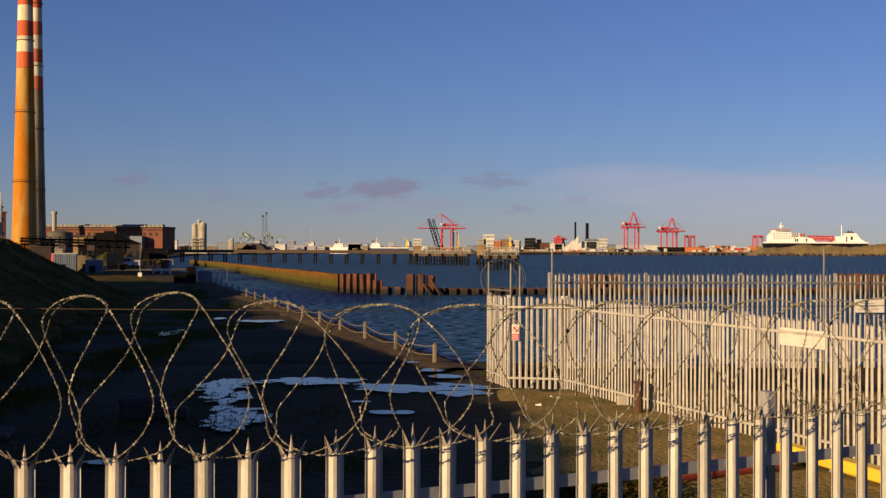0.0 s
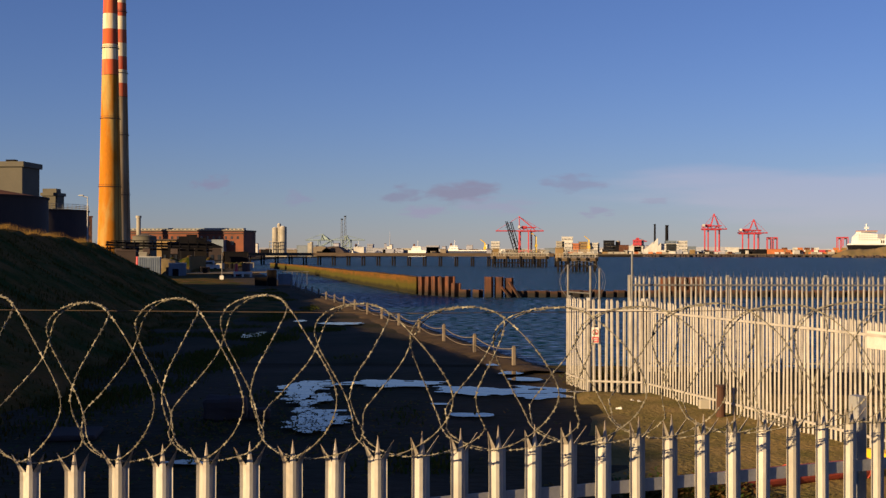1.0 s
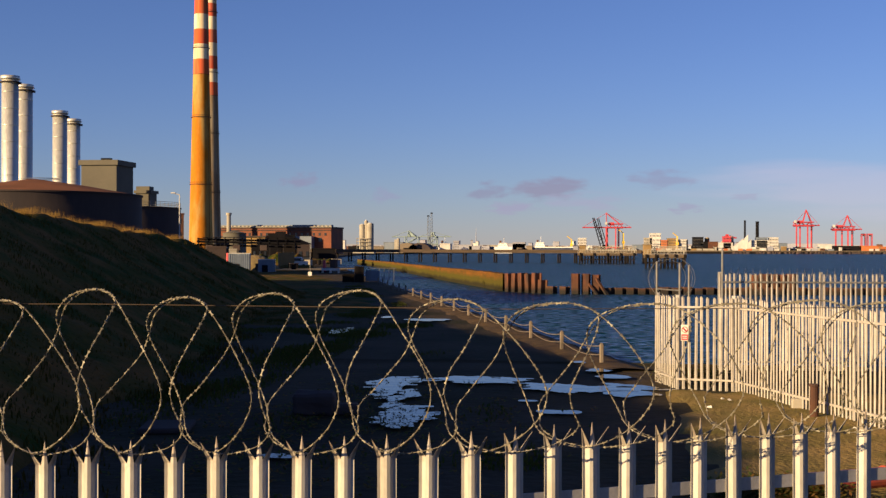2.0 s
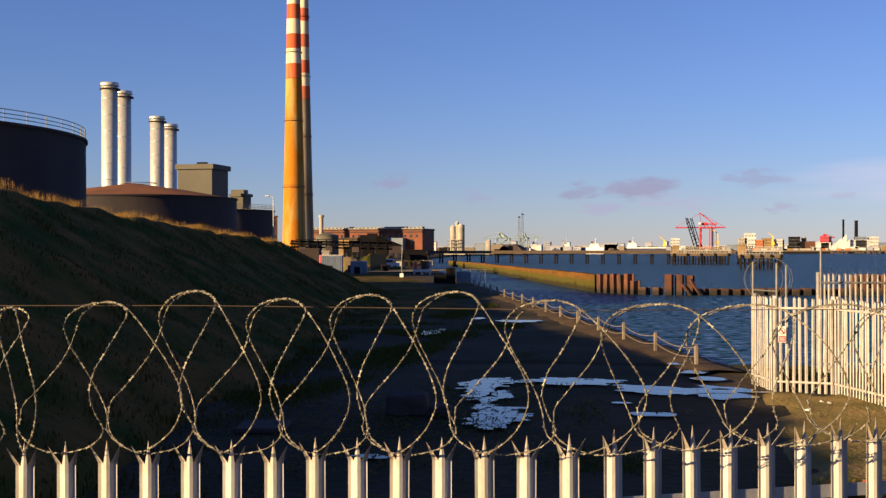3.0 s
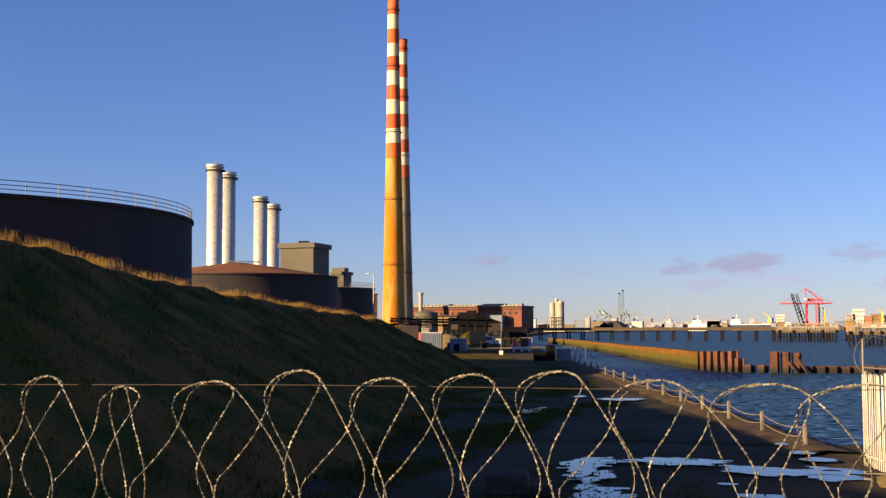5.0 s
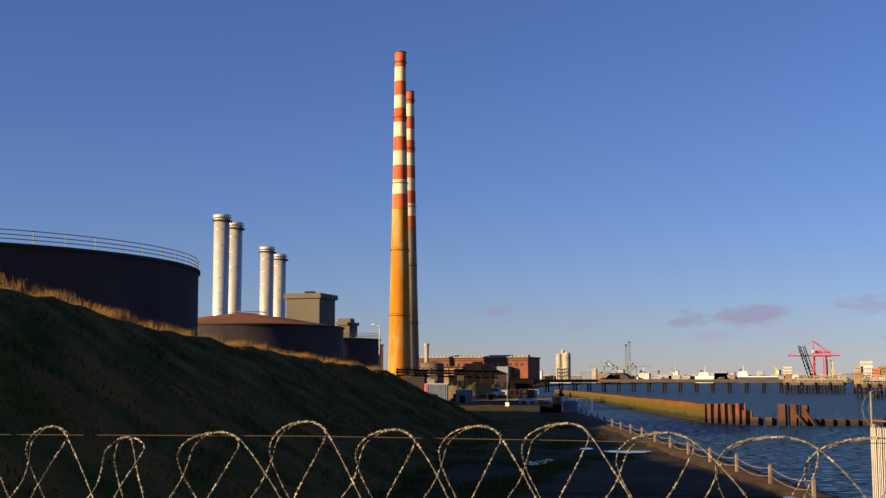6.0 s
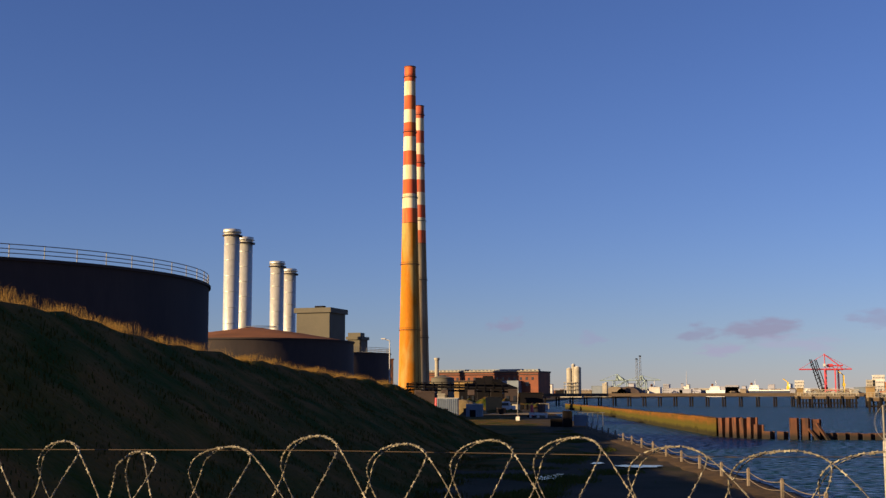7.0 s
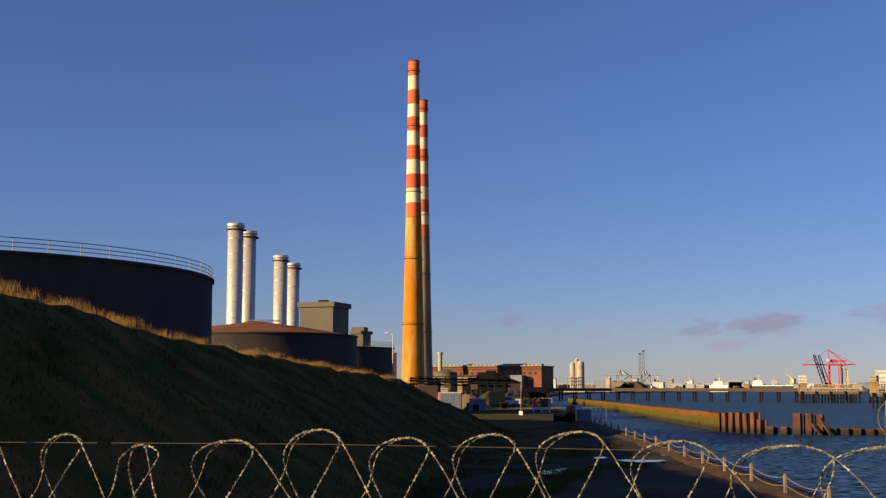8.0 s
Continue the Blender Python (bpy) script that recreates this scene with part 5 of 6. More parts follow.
def van(k, d, mat, label):
    x, y = yard(k, d)
    ob = base("van", x, y, 0, label, "van", 14)
    bm = box(0, 0, 0.35, 4.6, 1.8, 0.9, 0.12)
    part("body", bm, mat, ob)
    part("cabin", box(-0.4, 0, 1.25, 3.4, 1.7, 0.8, 0.2), mat, ob)
    part("window", box(-0.4, -0.86, 1.35, 2.6, 0.04, 0.5), M["pane"], ob)
    for i in (-1.4, 1.4):
        bm = bmesh.new()
        bmesh.ops.create_cone(bm, cap_ends=True, segments=14, radius1=0.34, radius2=0.34, depth=1.84, matrix=Matrix.Translation((i, 0, 0.34)) @ pose(0, 0, 0, 90))
        part("wheel", bm, M["dark"], ob)


van(768, 240, M["white"], "white van parked in the works yard")
van(785, 260, M["dark"], "dark van parked in the works yard")
x, y = yard(878, 135)
ob = base("hoarding", x, y, 0, "dark timber gate pier at the end of the path", "hoarding", 15)
part("panel", box(0, 0, 0, 1.0, 1.4, 1.75, 0.03), M["timber"], ob)
part("gate_leaf", box(1.5, 0.6, 0.1, 1.5, 0.1, 1.2, 0.02), M["blue_grey"], ob, "blue-grey sheet gate leaf")
part("side_panel", box(-1.1, 1.2, 0, 1.4, 0.12, 0.9), M["timber"], ob)
for i in range(6):
    part("baluster", box(1.2 + i * 0.55, 1.0, 0, 0.06, 0.06, 1.5), M["handrail"], ob)
part("handrail", box(2.6, 1.0, 1.5, 3.2, 0.06, 0.06), M["handrail"], ob)
x, y = yard(792, 158)
ob = base("sign_post", x, y, 0, "tall thin post with a small pale sign", "sign")
part("post", drum(0, 0, 0, 0.05, 0.035, rise(446, 158), 8), M["dim"], ob)
part("board", box(0, -0.1, 0.2, 0.5, 0.05, 0.5), M["signboard"], ob)


def street_lamp(x, y, h, side):
    ob = base("street_lamp", x, y, 0, "grey steel street lamp with a short curved arm", "street lamp")
    part("pole", drum(0, 0, 0, 0.075, 0.045, h, 10), M["rail"], ob)
    v, f = tube([Vector((side * 0.5 * math.sin(t / 8 * 1.57), 0, h + 0.5 * (1 - math.cos(t / 8 * 1.57)) * 0.4)) for t in range(9)], 0.05, 5)
    raw("arm", v, f, M["rail"], ob)
    part("head", box(side * 0.65, 0, h + 0.1, 0.5, 0.22, 0.12, 0.04), M["white"], ob)


x, y = yard(566, 125)
street_lamp(x, y, rise(361, 125), -1)

for k0, k1, d, high, seed in ((596, 700, 262, 2.6, 1.0), (690, 790, 275, 2.8, 4.0), (770, 840, 300, 1.4, 8.0), (735, 800, 225, 0.8, 12.0)):
    x0, y0 = yard(k0, d)
    x1, y1 = yard(k1, d)
    sv = []
    for i in range(31):
        for j in range(9):
            u, w = i / 30, j / 8 * 2 - 1
            edge = min(1.0, u * 6, (1 - u) * 6)
            z = high * edge * (1 - w * w) * (0.85 + 0.35 * noise.noise((u * 5 + seed, w, seed)) + 0.16 * noise.noise((u * 18, w * 3, seed)))
            sv.append((x0 + (x1 - x0) * u, y0 + (y1 - y0) * u + w * 5, max(-0.05, z)))
    sf = [(i * 9 + j, (i + 1) * 9 + j, (i + 1) * 9 + j + 1, i * 9 + j + 1) for i in range(30) for j in range(8)]
    tagged(raw("scrub_mound", sv, sf, M["turf"], smooth=True), "low dark overgrown mound of spoil in the yard", "mound")

# earth patch at the end of the path, its sunlight put into a paler colour
pv = []
x0, y0 = yard(808, 217)
n_p = 40
for i in range(n_p):
    a = 2 * math.pi * i / n_p
    r = 1 + 0.3 * noise.noise((math.cos(a) * 2, math.sin(a) * 2, 4))
    pv.append((x0 + math.cos(a) * 6.5 * r, y0 + math.sin(a) * 17 * r, 0.14))
tagged(raw("dry_patch", pv, [tuple(range(n_p))], M["scrub"]), "patch of sandy ground at the end of the yard, sunlight in its pale colour", "ground", kind="structure")

# ---- the port across the water ----
quay = base("quay", 250, 1390, -2.0, "long low stone quay on the far side of the water", "quay", kind="structure")
part("wall", box(0, 400, 0, 2200, 800, 4.2), M["stone"], quay)
part("coping", box(0, -0.6, 4.2, 2200, 2.0, 0.5), M["stone"], quay)
part("fender_line", box(0, -0.5, 1.0, 2200, 1.0, 2.3), M["timber"], quay, "weed-black timber fendering")
QD = 1400.0


def port_block(name, k0, k1, top, mat, label, category="building", d=QD, foot=446, windows=(0, 0), roof=None, deep=14):
    z0 = lift((k0 + k1) / 2, foot, d)
    z0 = 2.2 if d >= 1380 else 0.0
    w = (k1 - k0) / 2154 * d
    return block(name, along((k0 + k1) / 2, d), d + deep / 2 + 2, z0, w, deep, max(1.0, lift((k0 + k1) / 2, top, d) - z0), 0, M[mat], label, category, roof, windows, over=0.3)


for k0, k1, top, mat, label in (
        (848, 862, 424, "concrete", "cream port building with stepped floors"), (858, 877, 416, "white", "tall cream grain building on the quay"),
        (876, 890, 428, "orange", "orange warehouse on the quay"), (888, 903, 425, "ochre", "ochre walled port warehouse building"), (903, 921, 427, "white", "white port office block"),
        (932, 950, 423, "dark", "black hull-like shed on the quay"), (945, 958, 431, "dark", "low dark quay shed"), (958, 975, 431, "rust", "brown quay building beside the water"),
        (975, 1000, 433, "white", "low white quay warehouse"), (984, 997, 422, "red", "red painted steel port building"), (1030, 1062, 429, "white", "long white processing shed"),
        (1040, 1058, 424, "blue_grey", "blue-grey sheet processing shed"), (1062, 1077, 424, "white", "tall white painted silo building"), (1078, 1092, 434, "blue_grey", "low grey sheet silo building"),
        (1146, 1166, 436, "white", "low white quay store"), (1166, 1212, 439, "dark", "long dark quay shed"), (1215, 1250, 439, "orange", "long orange store on the quay"),
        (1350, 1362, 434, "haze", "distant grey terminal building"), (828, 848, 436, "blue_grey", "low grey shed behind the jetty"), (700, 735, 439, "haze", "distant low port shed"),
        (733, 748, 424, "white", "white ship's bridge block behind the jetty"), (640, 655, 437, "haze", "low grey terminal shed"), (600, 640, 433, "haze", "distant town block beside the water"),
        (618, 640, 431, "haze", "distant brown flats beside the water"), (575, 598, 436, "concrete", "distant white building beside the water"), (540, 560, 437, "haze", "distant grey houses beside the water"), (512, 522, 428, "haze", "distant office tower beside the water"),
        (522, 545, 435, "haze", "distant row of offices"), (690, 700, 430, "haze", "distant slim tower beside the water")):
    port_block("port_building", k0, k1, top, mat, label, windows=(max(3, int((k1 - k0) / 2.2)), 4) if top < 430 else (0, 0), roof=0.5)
sail = base("processing_hall", along(1016, QD), QD, 2.2, "white hall with a jagged sail-like gable on the quay", "building")
for i, (o, w, h) in enumerate(((-7, 6, 9), (-2, 6, 14), (3, 6, 18), (7, 5, 13))):
    bm = bmesh.new()
    a = [bm.verts.new(p) for p in ((o - w / 2, -0.6 * i, 0), (o + w / 2, -0.6 * i, 0), (o + w / 2, -0.6 * i, h), (o - w / 2, -0.6 * i, h * 0.6))]
    f = bm.faces.new(a)
    got = bmesh.ops.extrude_face_region(bm, geom=[f])
    bmesh.ops.translate(bm, vec=(0, 8, 0), verts=[g for g in got["geom"] if isinstance(g, bmesh.types.BMVert)])
    part("gable", bm, M["white"], sail)
for k, top, r in ((1022, 395, 1.2), (1043, 397, 2.0)):
    ob = base("chimney", along(k, QD), QD + 12, 2.2, "slim dark steel flue on the far quay", "chimney")
    part("shaft", drum(0, 0, 0, r, r * 0.9, lift(k, top, QD) - 2.2, 12), M["dark"], ob)
    part("cap", drum(0, 0, lift(k, top, QD) - 2.2, r * 1.1, r, 1.0, 12), M["dark"], ob)
for i in range(46):
    k = 1235 + i * 2.6 + random.uniform(-1, 1)
    hi = random.choice((1, 1, 2, 2, 3))
    for s in range(hi):
        ob = base("shipping_container", along(k, QD), QD + 3, 2.2 + s * 2.6, "stacked steel shipping container on the quay", "container", random.uniform(-3, 3), "container stacks on the quay")
        part("body", box(0, 0, 0, 6.06 if i % 3 else 12.0, 2.44, 2.58, 0.04), M[random.choice(("orange", "orange", "red", "white", "rust", "ochre"))], ob)
for i in range(20):
    k = 858 + i * 12 + random.uniform(-4, 4)
    ob = base("shipping_container", along(k, QD), QD - 4, 2.2, "steel shipping container near the quay edge", "container", random.uniform(-8, 8), "containers at the quay edge")
    part("body", box(0, 0, 0, 6.06, 2.44, 2.58, 0.04), M[random.choice(("orange", "white", "white", "ochre", "concrete"))], ob)


def ship_crane(k0, k1, k_apex, top, deck, d, mat, label, boom=None, boom_j=None):
    """A quay gantry crane: portal legs, cross beams, machinery house, mast and stays, and a boom."""
    z0 = 2.0
    x0, x1, xa = along(k0, d), along(k1, d), along(k_apex, d)
    zd, zt = lift(k_apex, deck, d), lift(k_apex, top, d)
    w = x1 - x0
    ob = base("quay_crane", (x0 + x1) / 2, d, z0, label, "crane")
    cx = (x0 + x1) / 2
    x0, x1, xa, zd, zt = x0 - cx, x1 - cx, xa - cx, zd - z0, zt - z0
    t = 1.0 if mat == "red" else 0.7
    for y in (-6, 6):
        part("leg", beam((x0 + w * 0.04, y, 0), (x0 + w * 0.04, y, zd), t), M[mat], ob)
        part("leg", beam((x1 - w * 0.18, y, 0), (x1 - w * 0.18, y, zd), t), M[mat], ob)
        part("sill_beam", beam((x0, y, 2.5), (x1 - w * 0.12, y, 2.5), t), M[mat], ob)
        part("portal_beam", beam((x0, y, zd * 0.45), (x1 - w * 0.12, y, zd * 0.45), 0.9), M[mat], ob)
        part("brace", beam((x0 + w * 0.04, y, zd * 0.45), (x1 - w * 0.18, y, zd), 0.6), M[mat], ob)
        part("mast", beam((x0 + w * 0.2, y, zd), (xa, y * 0.2, zt), 0.8), M[mat], ob)
        part("mast", beam((x1 - w * 0.35, y, zd), (xa, y * 0.2, zt), 0.8), M[mat], ob)
    b0, b1 = (boom if boom else (k0 - 2, k1 + 6))
    b0, b1 = along(b0, d) - cx, along(b1, d) - cx
    for y in (-2, 2):
        part("girder", beam((b0, y, zd), (b1, y, zd), t), M[mat], ob)
    part("machinery_house", box(x0 + w * 0.35, 0, zd + 0.6, w * 0.3, 5, 3.6), M[mat], ob)
    part("stay", beam((xa, 0, zt), (b0, 0, zd), 0.35), M[mat], ob)
    part("stay", beam((xa, 0, zt), (b1, 0, zd), 0.35), M[mat], ob)
    return ob


def gantry(legs, feet, apex, girder, boom, d, label, cab=True):
    """A container gantry seen end-on: boxed legs on bogies, a deep trussed girder, an A-frame with stays, a white cab."""
    z0 = 2.2
    cx = along((legs[0] + legs[-1]) / 2, d)
    ob = base("quay_crane", cx, d, z0, label, "crane")
    at = lambda k: along(k, d) - cx
    up = lambda j: lift(legs[0], j, d) - z0
    g0, g1, top, low = at(girder[0]), at(girder[1]), up(girder[2]), up(girder[3])
    for i, k in enumerate(legs):
        y = -7 if i % 2 == 0 else 7
        part("leg", box(at(k), y, 1.2, 1.5, 1.5, low - 1.2, 0.1), M["red"], ob)
        part("bogie", box(at(k), y, 0, 3.4, 1.8, 1.3, 0.1), M["dark"], ob)
    for y in (-7, 7):
        part("sill_beam", box((at(legs[0]) + at(legs[-1])) / 2, y, 3.0, at(legs[-1]) - at(legs[0]), 1.0, 1.1), M["red"], ob)
        part("top_chord", beam((g0, y * 0.6, top), (g1, y * 0.6, top), 0.9), M["red"], ob)
        part("bottom_chord", beam((g0, y * 0.6, low), (g1, y * 0.6, low), 1.1), M["red"], ob)
        n_bays = max(4, int((g1 - g0) / 4))
        for i in range(n_bays):
            a, b = g0 + (g1 - g0) * i / n_bays, g0 + (g1 - g0) * (i + 1) / n_bays
            part("lacing", beam((a, y * 0.6, low if i % 2 else top), (b, y * 0.6, top if i % 2 else low), 0.55), M["red"], ob)
        for k in feet:
            part("mast", beam((at(k), y * 0.6, top), (at(apex[0]), y * 0.15, up(apex[1])), 0.75), M["red"], ob)
    part("mast_head", box(at(apex[0]), 0, up(apex[1]) - 0.4, 1.6, 3.0, 1.0), M["red"], ob)
    part("boom", beam((at(boom[0]), 0, up(boom[2])), (at(boom[1]), 0, up(boom[2])), 1.0), M["red"], ob)
    for k in boom[:2]:
        part("stay", beam((at(apex[0]), 0, up(apex[1])), (at(k), 0, up(boom[2])), 0.28), M["red"], ob)
    part("machinery_house", box((g0 * 2 + g1) / 3, 0, top - 1.5, (g1 - g0) * 0.3, 6, 3.4, 0.1), M["red"], ob)
    if cab:
        part("cab", box(g0 + 1, -6, top - 1, 2.8, 3, 3.0, 0.2), M["white"], ob, "white operator cab")
    part("ladder", beam((at(legs[-1]) - 1.4, -7.6, 1.2), (at(legs[-1]) - 1.4, -7.6, low), 0.35), M["dark"], ob)
    return ob


gantry((1105, 1114, 1123.5, 1133), (1117, 1131), (1122.5, 377), (1102, 1135, 397.5, 404), (1100, 1145, 403), 1450, "tall red container gantry crane on the far quay")
gantry((1170, 1184, 1190, 1200.5), (1184, 1198), (1191, 387), (1166, 1203, 405.5, 411.5), (1163, 1215, 410), 1470, "red container gantry with a long boom on the quay")
for a, b in ((1214, 1221), (1224, 1231.5), (1334, 1341), (1342.5, 1352)):
    ob = base("yard_crane", along((a + b) / 2, 1480), 1480, 2.2, "small red portal crane in the container yard", "crane", 0, "portal cranes in the yard")
    w, h = along(b, 1480) - along(a, 1480), lift(a, 419.5, 1480) - 2.2
    for sx in (-0.5, 0.5):
        for sy in (-3, 3):
            part("leg", box(sx * w * 0.9, sy, 0, 0.8, 0.8, h), M["red"], ob)
    for sy in (-3, 3):
        part("girder", box(0, sy, h, w * 1.05, 1.0, 1.3), M["red"], ob)
    part("trolley", box(w * 0.1, 0, h - 1.6, 1.8, 5, 1.6), M["rust"], ob)
ship_crane(984, 1000, 990, 418, 424, 1480, "red", "small red crane among the port sheds")
gantry((782.5, 784.5, 799, 804.5), (783, 806), (782.5, 380), (781, 812, 399, 405.5), (741, 826, 405), 1400, "red gantry crane with its boom lowered behind the jetty")
jib = base("jib_crane", along(778, 1398), 1398, 2.0, "black lattice jib crane beside the red gantry", "crane")
for s in (-2.0, 2.0):
    part("chord", beam((0 + s, 0, 0), (along(760, 1398) - along(778, 1398) + s * 0.4, 0, lift(760, 388, 1398) - 2), 0.8), M["dark"], jib)
    part("chord", beam((3 + s, 0, 2), (along(768, 1398) - along(778, 1398) + s * 0.4, 0, lift(768, 389, 1398) - 2), 0.7), M["dark"], jib)
for i in range(9):
    f = i / 9
    xa = (along(760, 1398) - along(778, 1398)) * f
    part("lacing", beam((xa - 2, 0, 34 * f), (xa + 5 - 3 * f, 0, 34 * f + 3), 0.45), M["dark"], jib)
part("cab", box(2, 0, 0, 7, 6, 7), M["dark"], jib)
part("slew_base", drum(2, 0, -2.5, 3, 3, 3, 12), M["dark"], jib)
for k, top in ((812, 415), (722, 426), (905, 421)):
    ob = base("yellow_crane", along(k, QD), QD, 2.2, "slim yellow mobile crane on the quay", "crane")
    h = lift(k, top, QD) - 2.2
    part("mast", box(0, 0, 0, 1.6, 1.6, h), M["yellow"], ob)
    part("jib", beam((0, 0, h), (-5, 0, h + 4), 0.7), M["yellow"], ob)
    part("cab", box(0, 0, h * 0.4, 3, 3, 3), M["yellow"], ob)


def ferry(k0, k1, d):
    x0, x1 = along(k0, d), along(k1, d)
    L = x1 - x0
    ob = base("ferry", x0, d - 25, -0.9, "large white ferry with a dark hull moored at the far quay", "ship")

    def prism(name, pts, y0, y1, mat):
        bm = bmesh.new()
        a = [bm.verts.new((p[0], y0, p[1])) for p in pts]
        b = [bm.verts.new((p[0], y1, p[1])) for p in pts]
        bm.faces.new(a)
        bm.faces.new(b[::-1])
        for i in range(len(pts)):
            bm.faces.new((a[i], b[i], b[(i + 1) % len(pts)], a[(i + 1) % len(pts)]))
        bmesh.ops.recalc_face_normals(bm, faces=bm.faces[:])
        return part(name, bm, mat, ob)

    dd = d - 25
    at = lambda k: along(k, dd) - x0
    up = lambda j: lift(1440, j, dd) + 0.9
    prism("hull", [(at(1360), 0), (at(1526), 0), (at(1534), up(432)), (at(1355), up(432))], -11, 11, M["dark"])
    prism("sheer_strake", [(at(1355), up(432)), (at(1534), up(432)), (at(1533), up(429.5)), (at(1357), up(429.5))], -11.2, 11.2, M["ship_white"])
    house = prism("forward_house", [(at(1362), up(429.5)), (at(1441), up(429.5)), (at(1436), up(423.5)), (at(1418), up(421)), (at(1412), up(414)), (at(1370), up(411)), (at(1363), up(418))], -9, 9, M["ship_white"])
    for j in (415, 419, 423):
        for i in range(9 if j > 418 else 8):
            part("window", box(at(1368 + i * 4.4), -9.05, up(j) - 0.5, 1.4, 0.2, 0.9), M["blue_grey"], house)
    for k in (1405.5, 1409, 1425):
        part("door", box(at(k), -9.1, up(429), 1.3, 0.25, 3.2), M["dark"], house)
    part("bridge", box(at(1384), 0, up(411), at(1399) - at(1370), 17, up(408.5) - up(411), 0.3), M["ship_white"], ob)
    part("bridge_window", box(at(1384), -8.55, up(410.6), at(1397) - at(1371), 0.3, 0.9), M["blue_grey"], ob)
    part("bridge_roof", box(at(1384), 0, up(408.5), at(1399) - at(1369), 18, 0.8), M["orange"], ob, "orange-trimmed bridge roof")
    part("mast", beam((at(1384), 0, up(408)), (at(1384), 0, up(395)), 0.9), M["ship_white"], ob)
    part("yard_arm", beam((at(1380), 0, up(401)), (at(1388), 0, up(401)), 0.6), M["ship_white"], ob)
    part("radar", box(at(1384), 0, up(404), 4.5, 2, 1.2), M["ship_white"], ob)
    part("vent_house", box(at(1404), -6, up(420.5), at(1411) - at(1401), 8, up(413) - up(420.5)), M["haze"], ob)
    for k in (1414.5, 1419.5):
        part("lifeboat", box(at(k), -9.6, up(420), 2.9, 2.4, 3.2, 0.8), M["orange"], ob)
    for i in range(12):
        a = at(1428 + i * 4)
        part("deck_frame", beam((a, -8, up(429)), (a + 1.3, -8, up(418 + (i % 3) * 0.8)), 0.9), M["red"], ob)
        part("deck_frame", beam((a + 2.6, -8, up(429)), (a + 1.3, -8, up(418 + (i % 3) * 0.8)), 0.7), M["red"], ob)
    for j in (419, 423.5):
        part("deck_rail", beam((at(1427), -8, up(j)), (at(1474), -8, up(j + 1)), 1.0), M["red"], ob)
    part("aft_house", box(at(1484), 0, up(429.5), at(1496) - at(1473), 16, up(419.5) - up(429.5), 0.3), M["ship_white"], ob)
    funnel = prism("funnel", [(at(1489), up(429.5)), (at(1532), up(430)), (at(1522), up(424)), (at(1514), up(413.5)), (at(1499), up(413.5))], -6, 6, M["ship_white"])
    part("funnel_mark", box(at(1506), -6.1, up(425.5), 2.2, 0.3, 3.6, 0.1), M["dark"], funnel, "dark painted mark")
    part("funnel_cap", box(at(1506), 0, up(413.5), 8, 8, 1.0), M["dark"], ob)
    for k in (1503, 1508):
        part("exhaust", box(at(k), 0, up(412), 1.2, 1.2, 1.8), M["dark"], ob)
    part("aft_mast", beam((at(1491.5), 0, up(419)), (at(1491.5), 0, up(399)), 0.8), M["ship_white"], ob)


ferry(1361, 1535, 1400)
bv, bf = [], []
rocks = bmesh.new()
for i in range(150):
    k = 1325 + 350 * i / 149
    j = 439.5 - 6.0 * math.exp(-((k - 1425) / 24) ** 2) - 4.5 * math.exp(-((k - 1472) / 18) ** 2) - 7.5 * math.exp(-((k - 1580) / 52) ** 2) + 1.2 * noise.noise((k / 9, 0, 2))
    crown = max(2.5, lift(k, j, 1330)) * min(1, i / 12 + 0.15)
    for c in range(11):
        w = c / 10
        bv.append((along(k, 1310 + 50 * w), 1310 + 50 * w, -1.5 + (crown + 1.5) * math.sin(math.pi * min(1, w * 1.25 if w < 0.4 else 0.5 + (w - 0.4) / 1.2)) + 0.4 * noise.noise((k / 3, w * 4, 5))))
for i in range(260):
    k = 1000 + 675 * random.random()
    s = random.uniform(0.8, 1.9)
    d = 1309.5 if k > 1330 else 1386.5
    lump = Matrix.Translation((along(k, d), d + random.uniform(-1, 2), -0.6 + random.uniform(0, 0.8))) @ Euler((random.random() * 3, random.random() * 3, random.random() * 3)).to_matrix().to_4x4() @ Matrix.Diagonal((s * 1.5, s, s, 1))
    bmesh.ops.create_icosphere(rocks, subdivisions=1, radius=1, matrix=lump)
tagged(part("rocks", rocks, M["slate"]), "dark wet rocks along the foot of the mound", "rocks", kind="stuff")
bf = [(i * 11 + j, (i + 1) * 11 + j, (i + 1) * 11 + j + 1, i * 11 + j + 1) for i in range(149) for j in range(10)]
tagged(raw("breakwater", bv, bf, M["scrub"], smooth=True), "low tawny breakwater mound before the ferry", "breakwater", kind="structure")

# silos, sheds and cranes left of the jetty
silo = base("silo_group", along(352, 1000), 1000, 0.0, "pale concrete cement silos with a lift tower", "silo")
for k, r, top in ((342, 2.6, 398), (356, 3.1, 396), (349, 1.6, 391)):
    part("silo", drum(along(k, 1000) - along(347, 1000), 0, 0, r, r, lift(k, top, 1000), 20), M["concrete"], silo)
    part("cap", drum(along(k, 1000) - along(347, 1000), 0, lift(k, top, 1000), r * 0.8, r * 0.4, 0.8, 20), M["white"], silo)
part("plinth", box(0, -3, 0, 18, 8, 3.2), M["concrete"], silo)
for i in range(4):
    part("frame_leg", box(-6 + i * 3.4, -4.5, 3.2, 0.5, 0.5, 9.0), M["handrail"], silo)
for z in (6.5, 9.5, 12.2):
    part("gallery", box(-0.9, -4.5, z, 11.4, 1.2, 0.4), M["concrete"], silo)
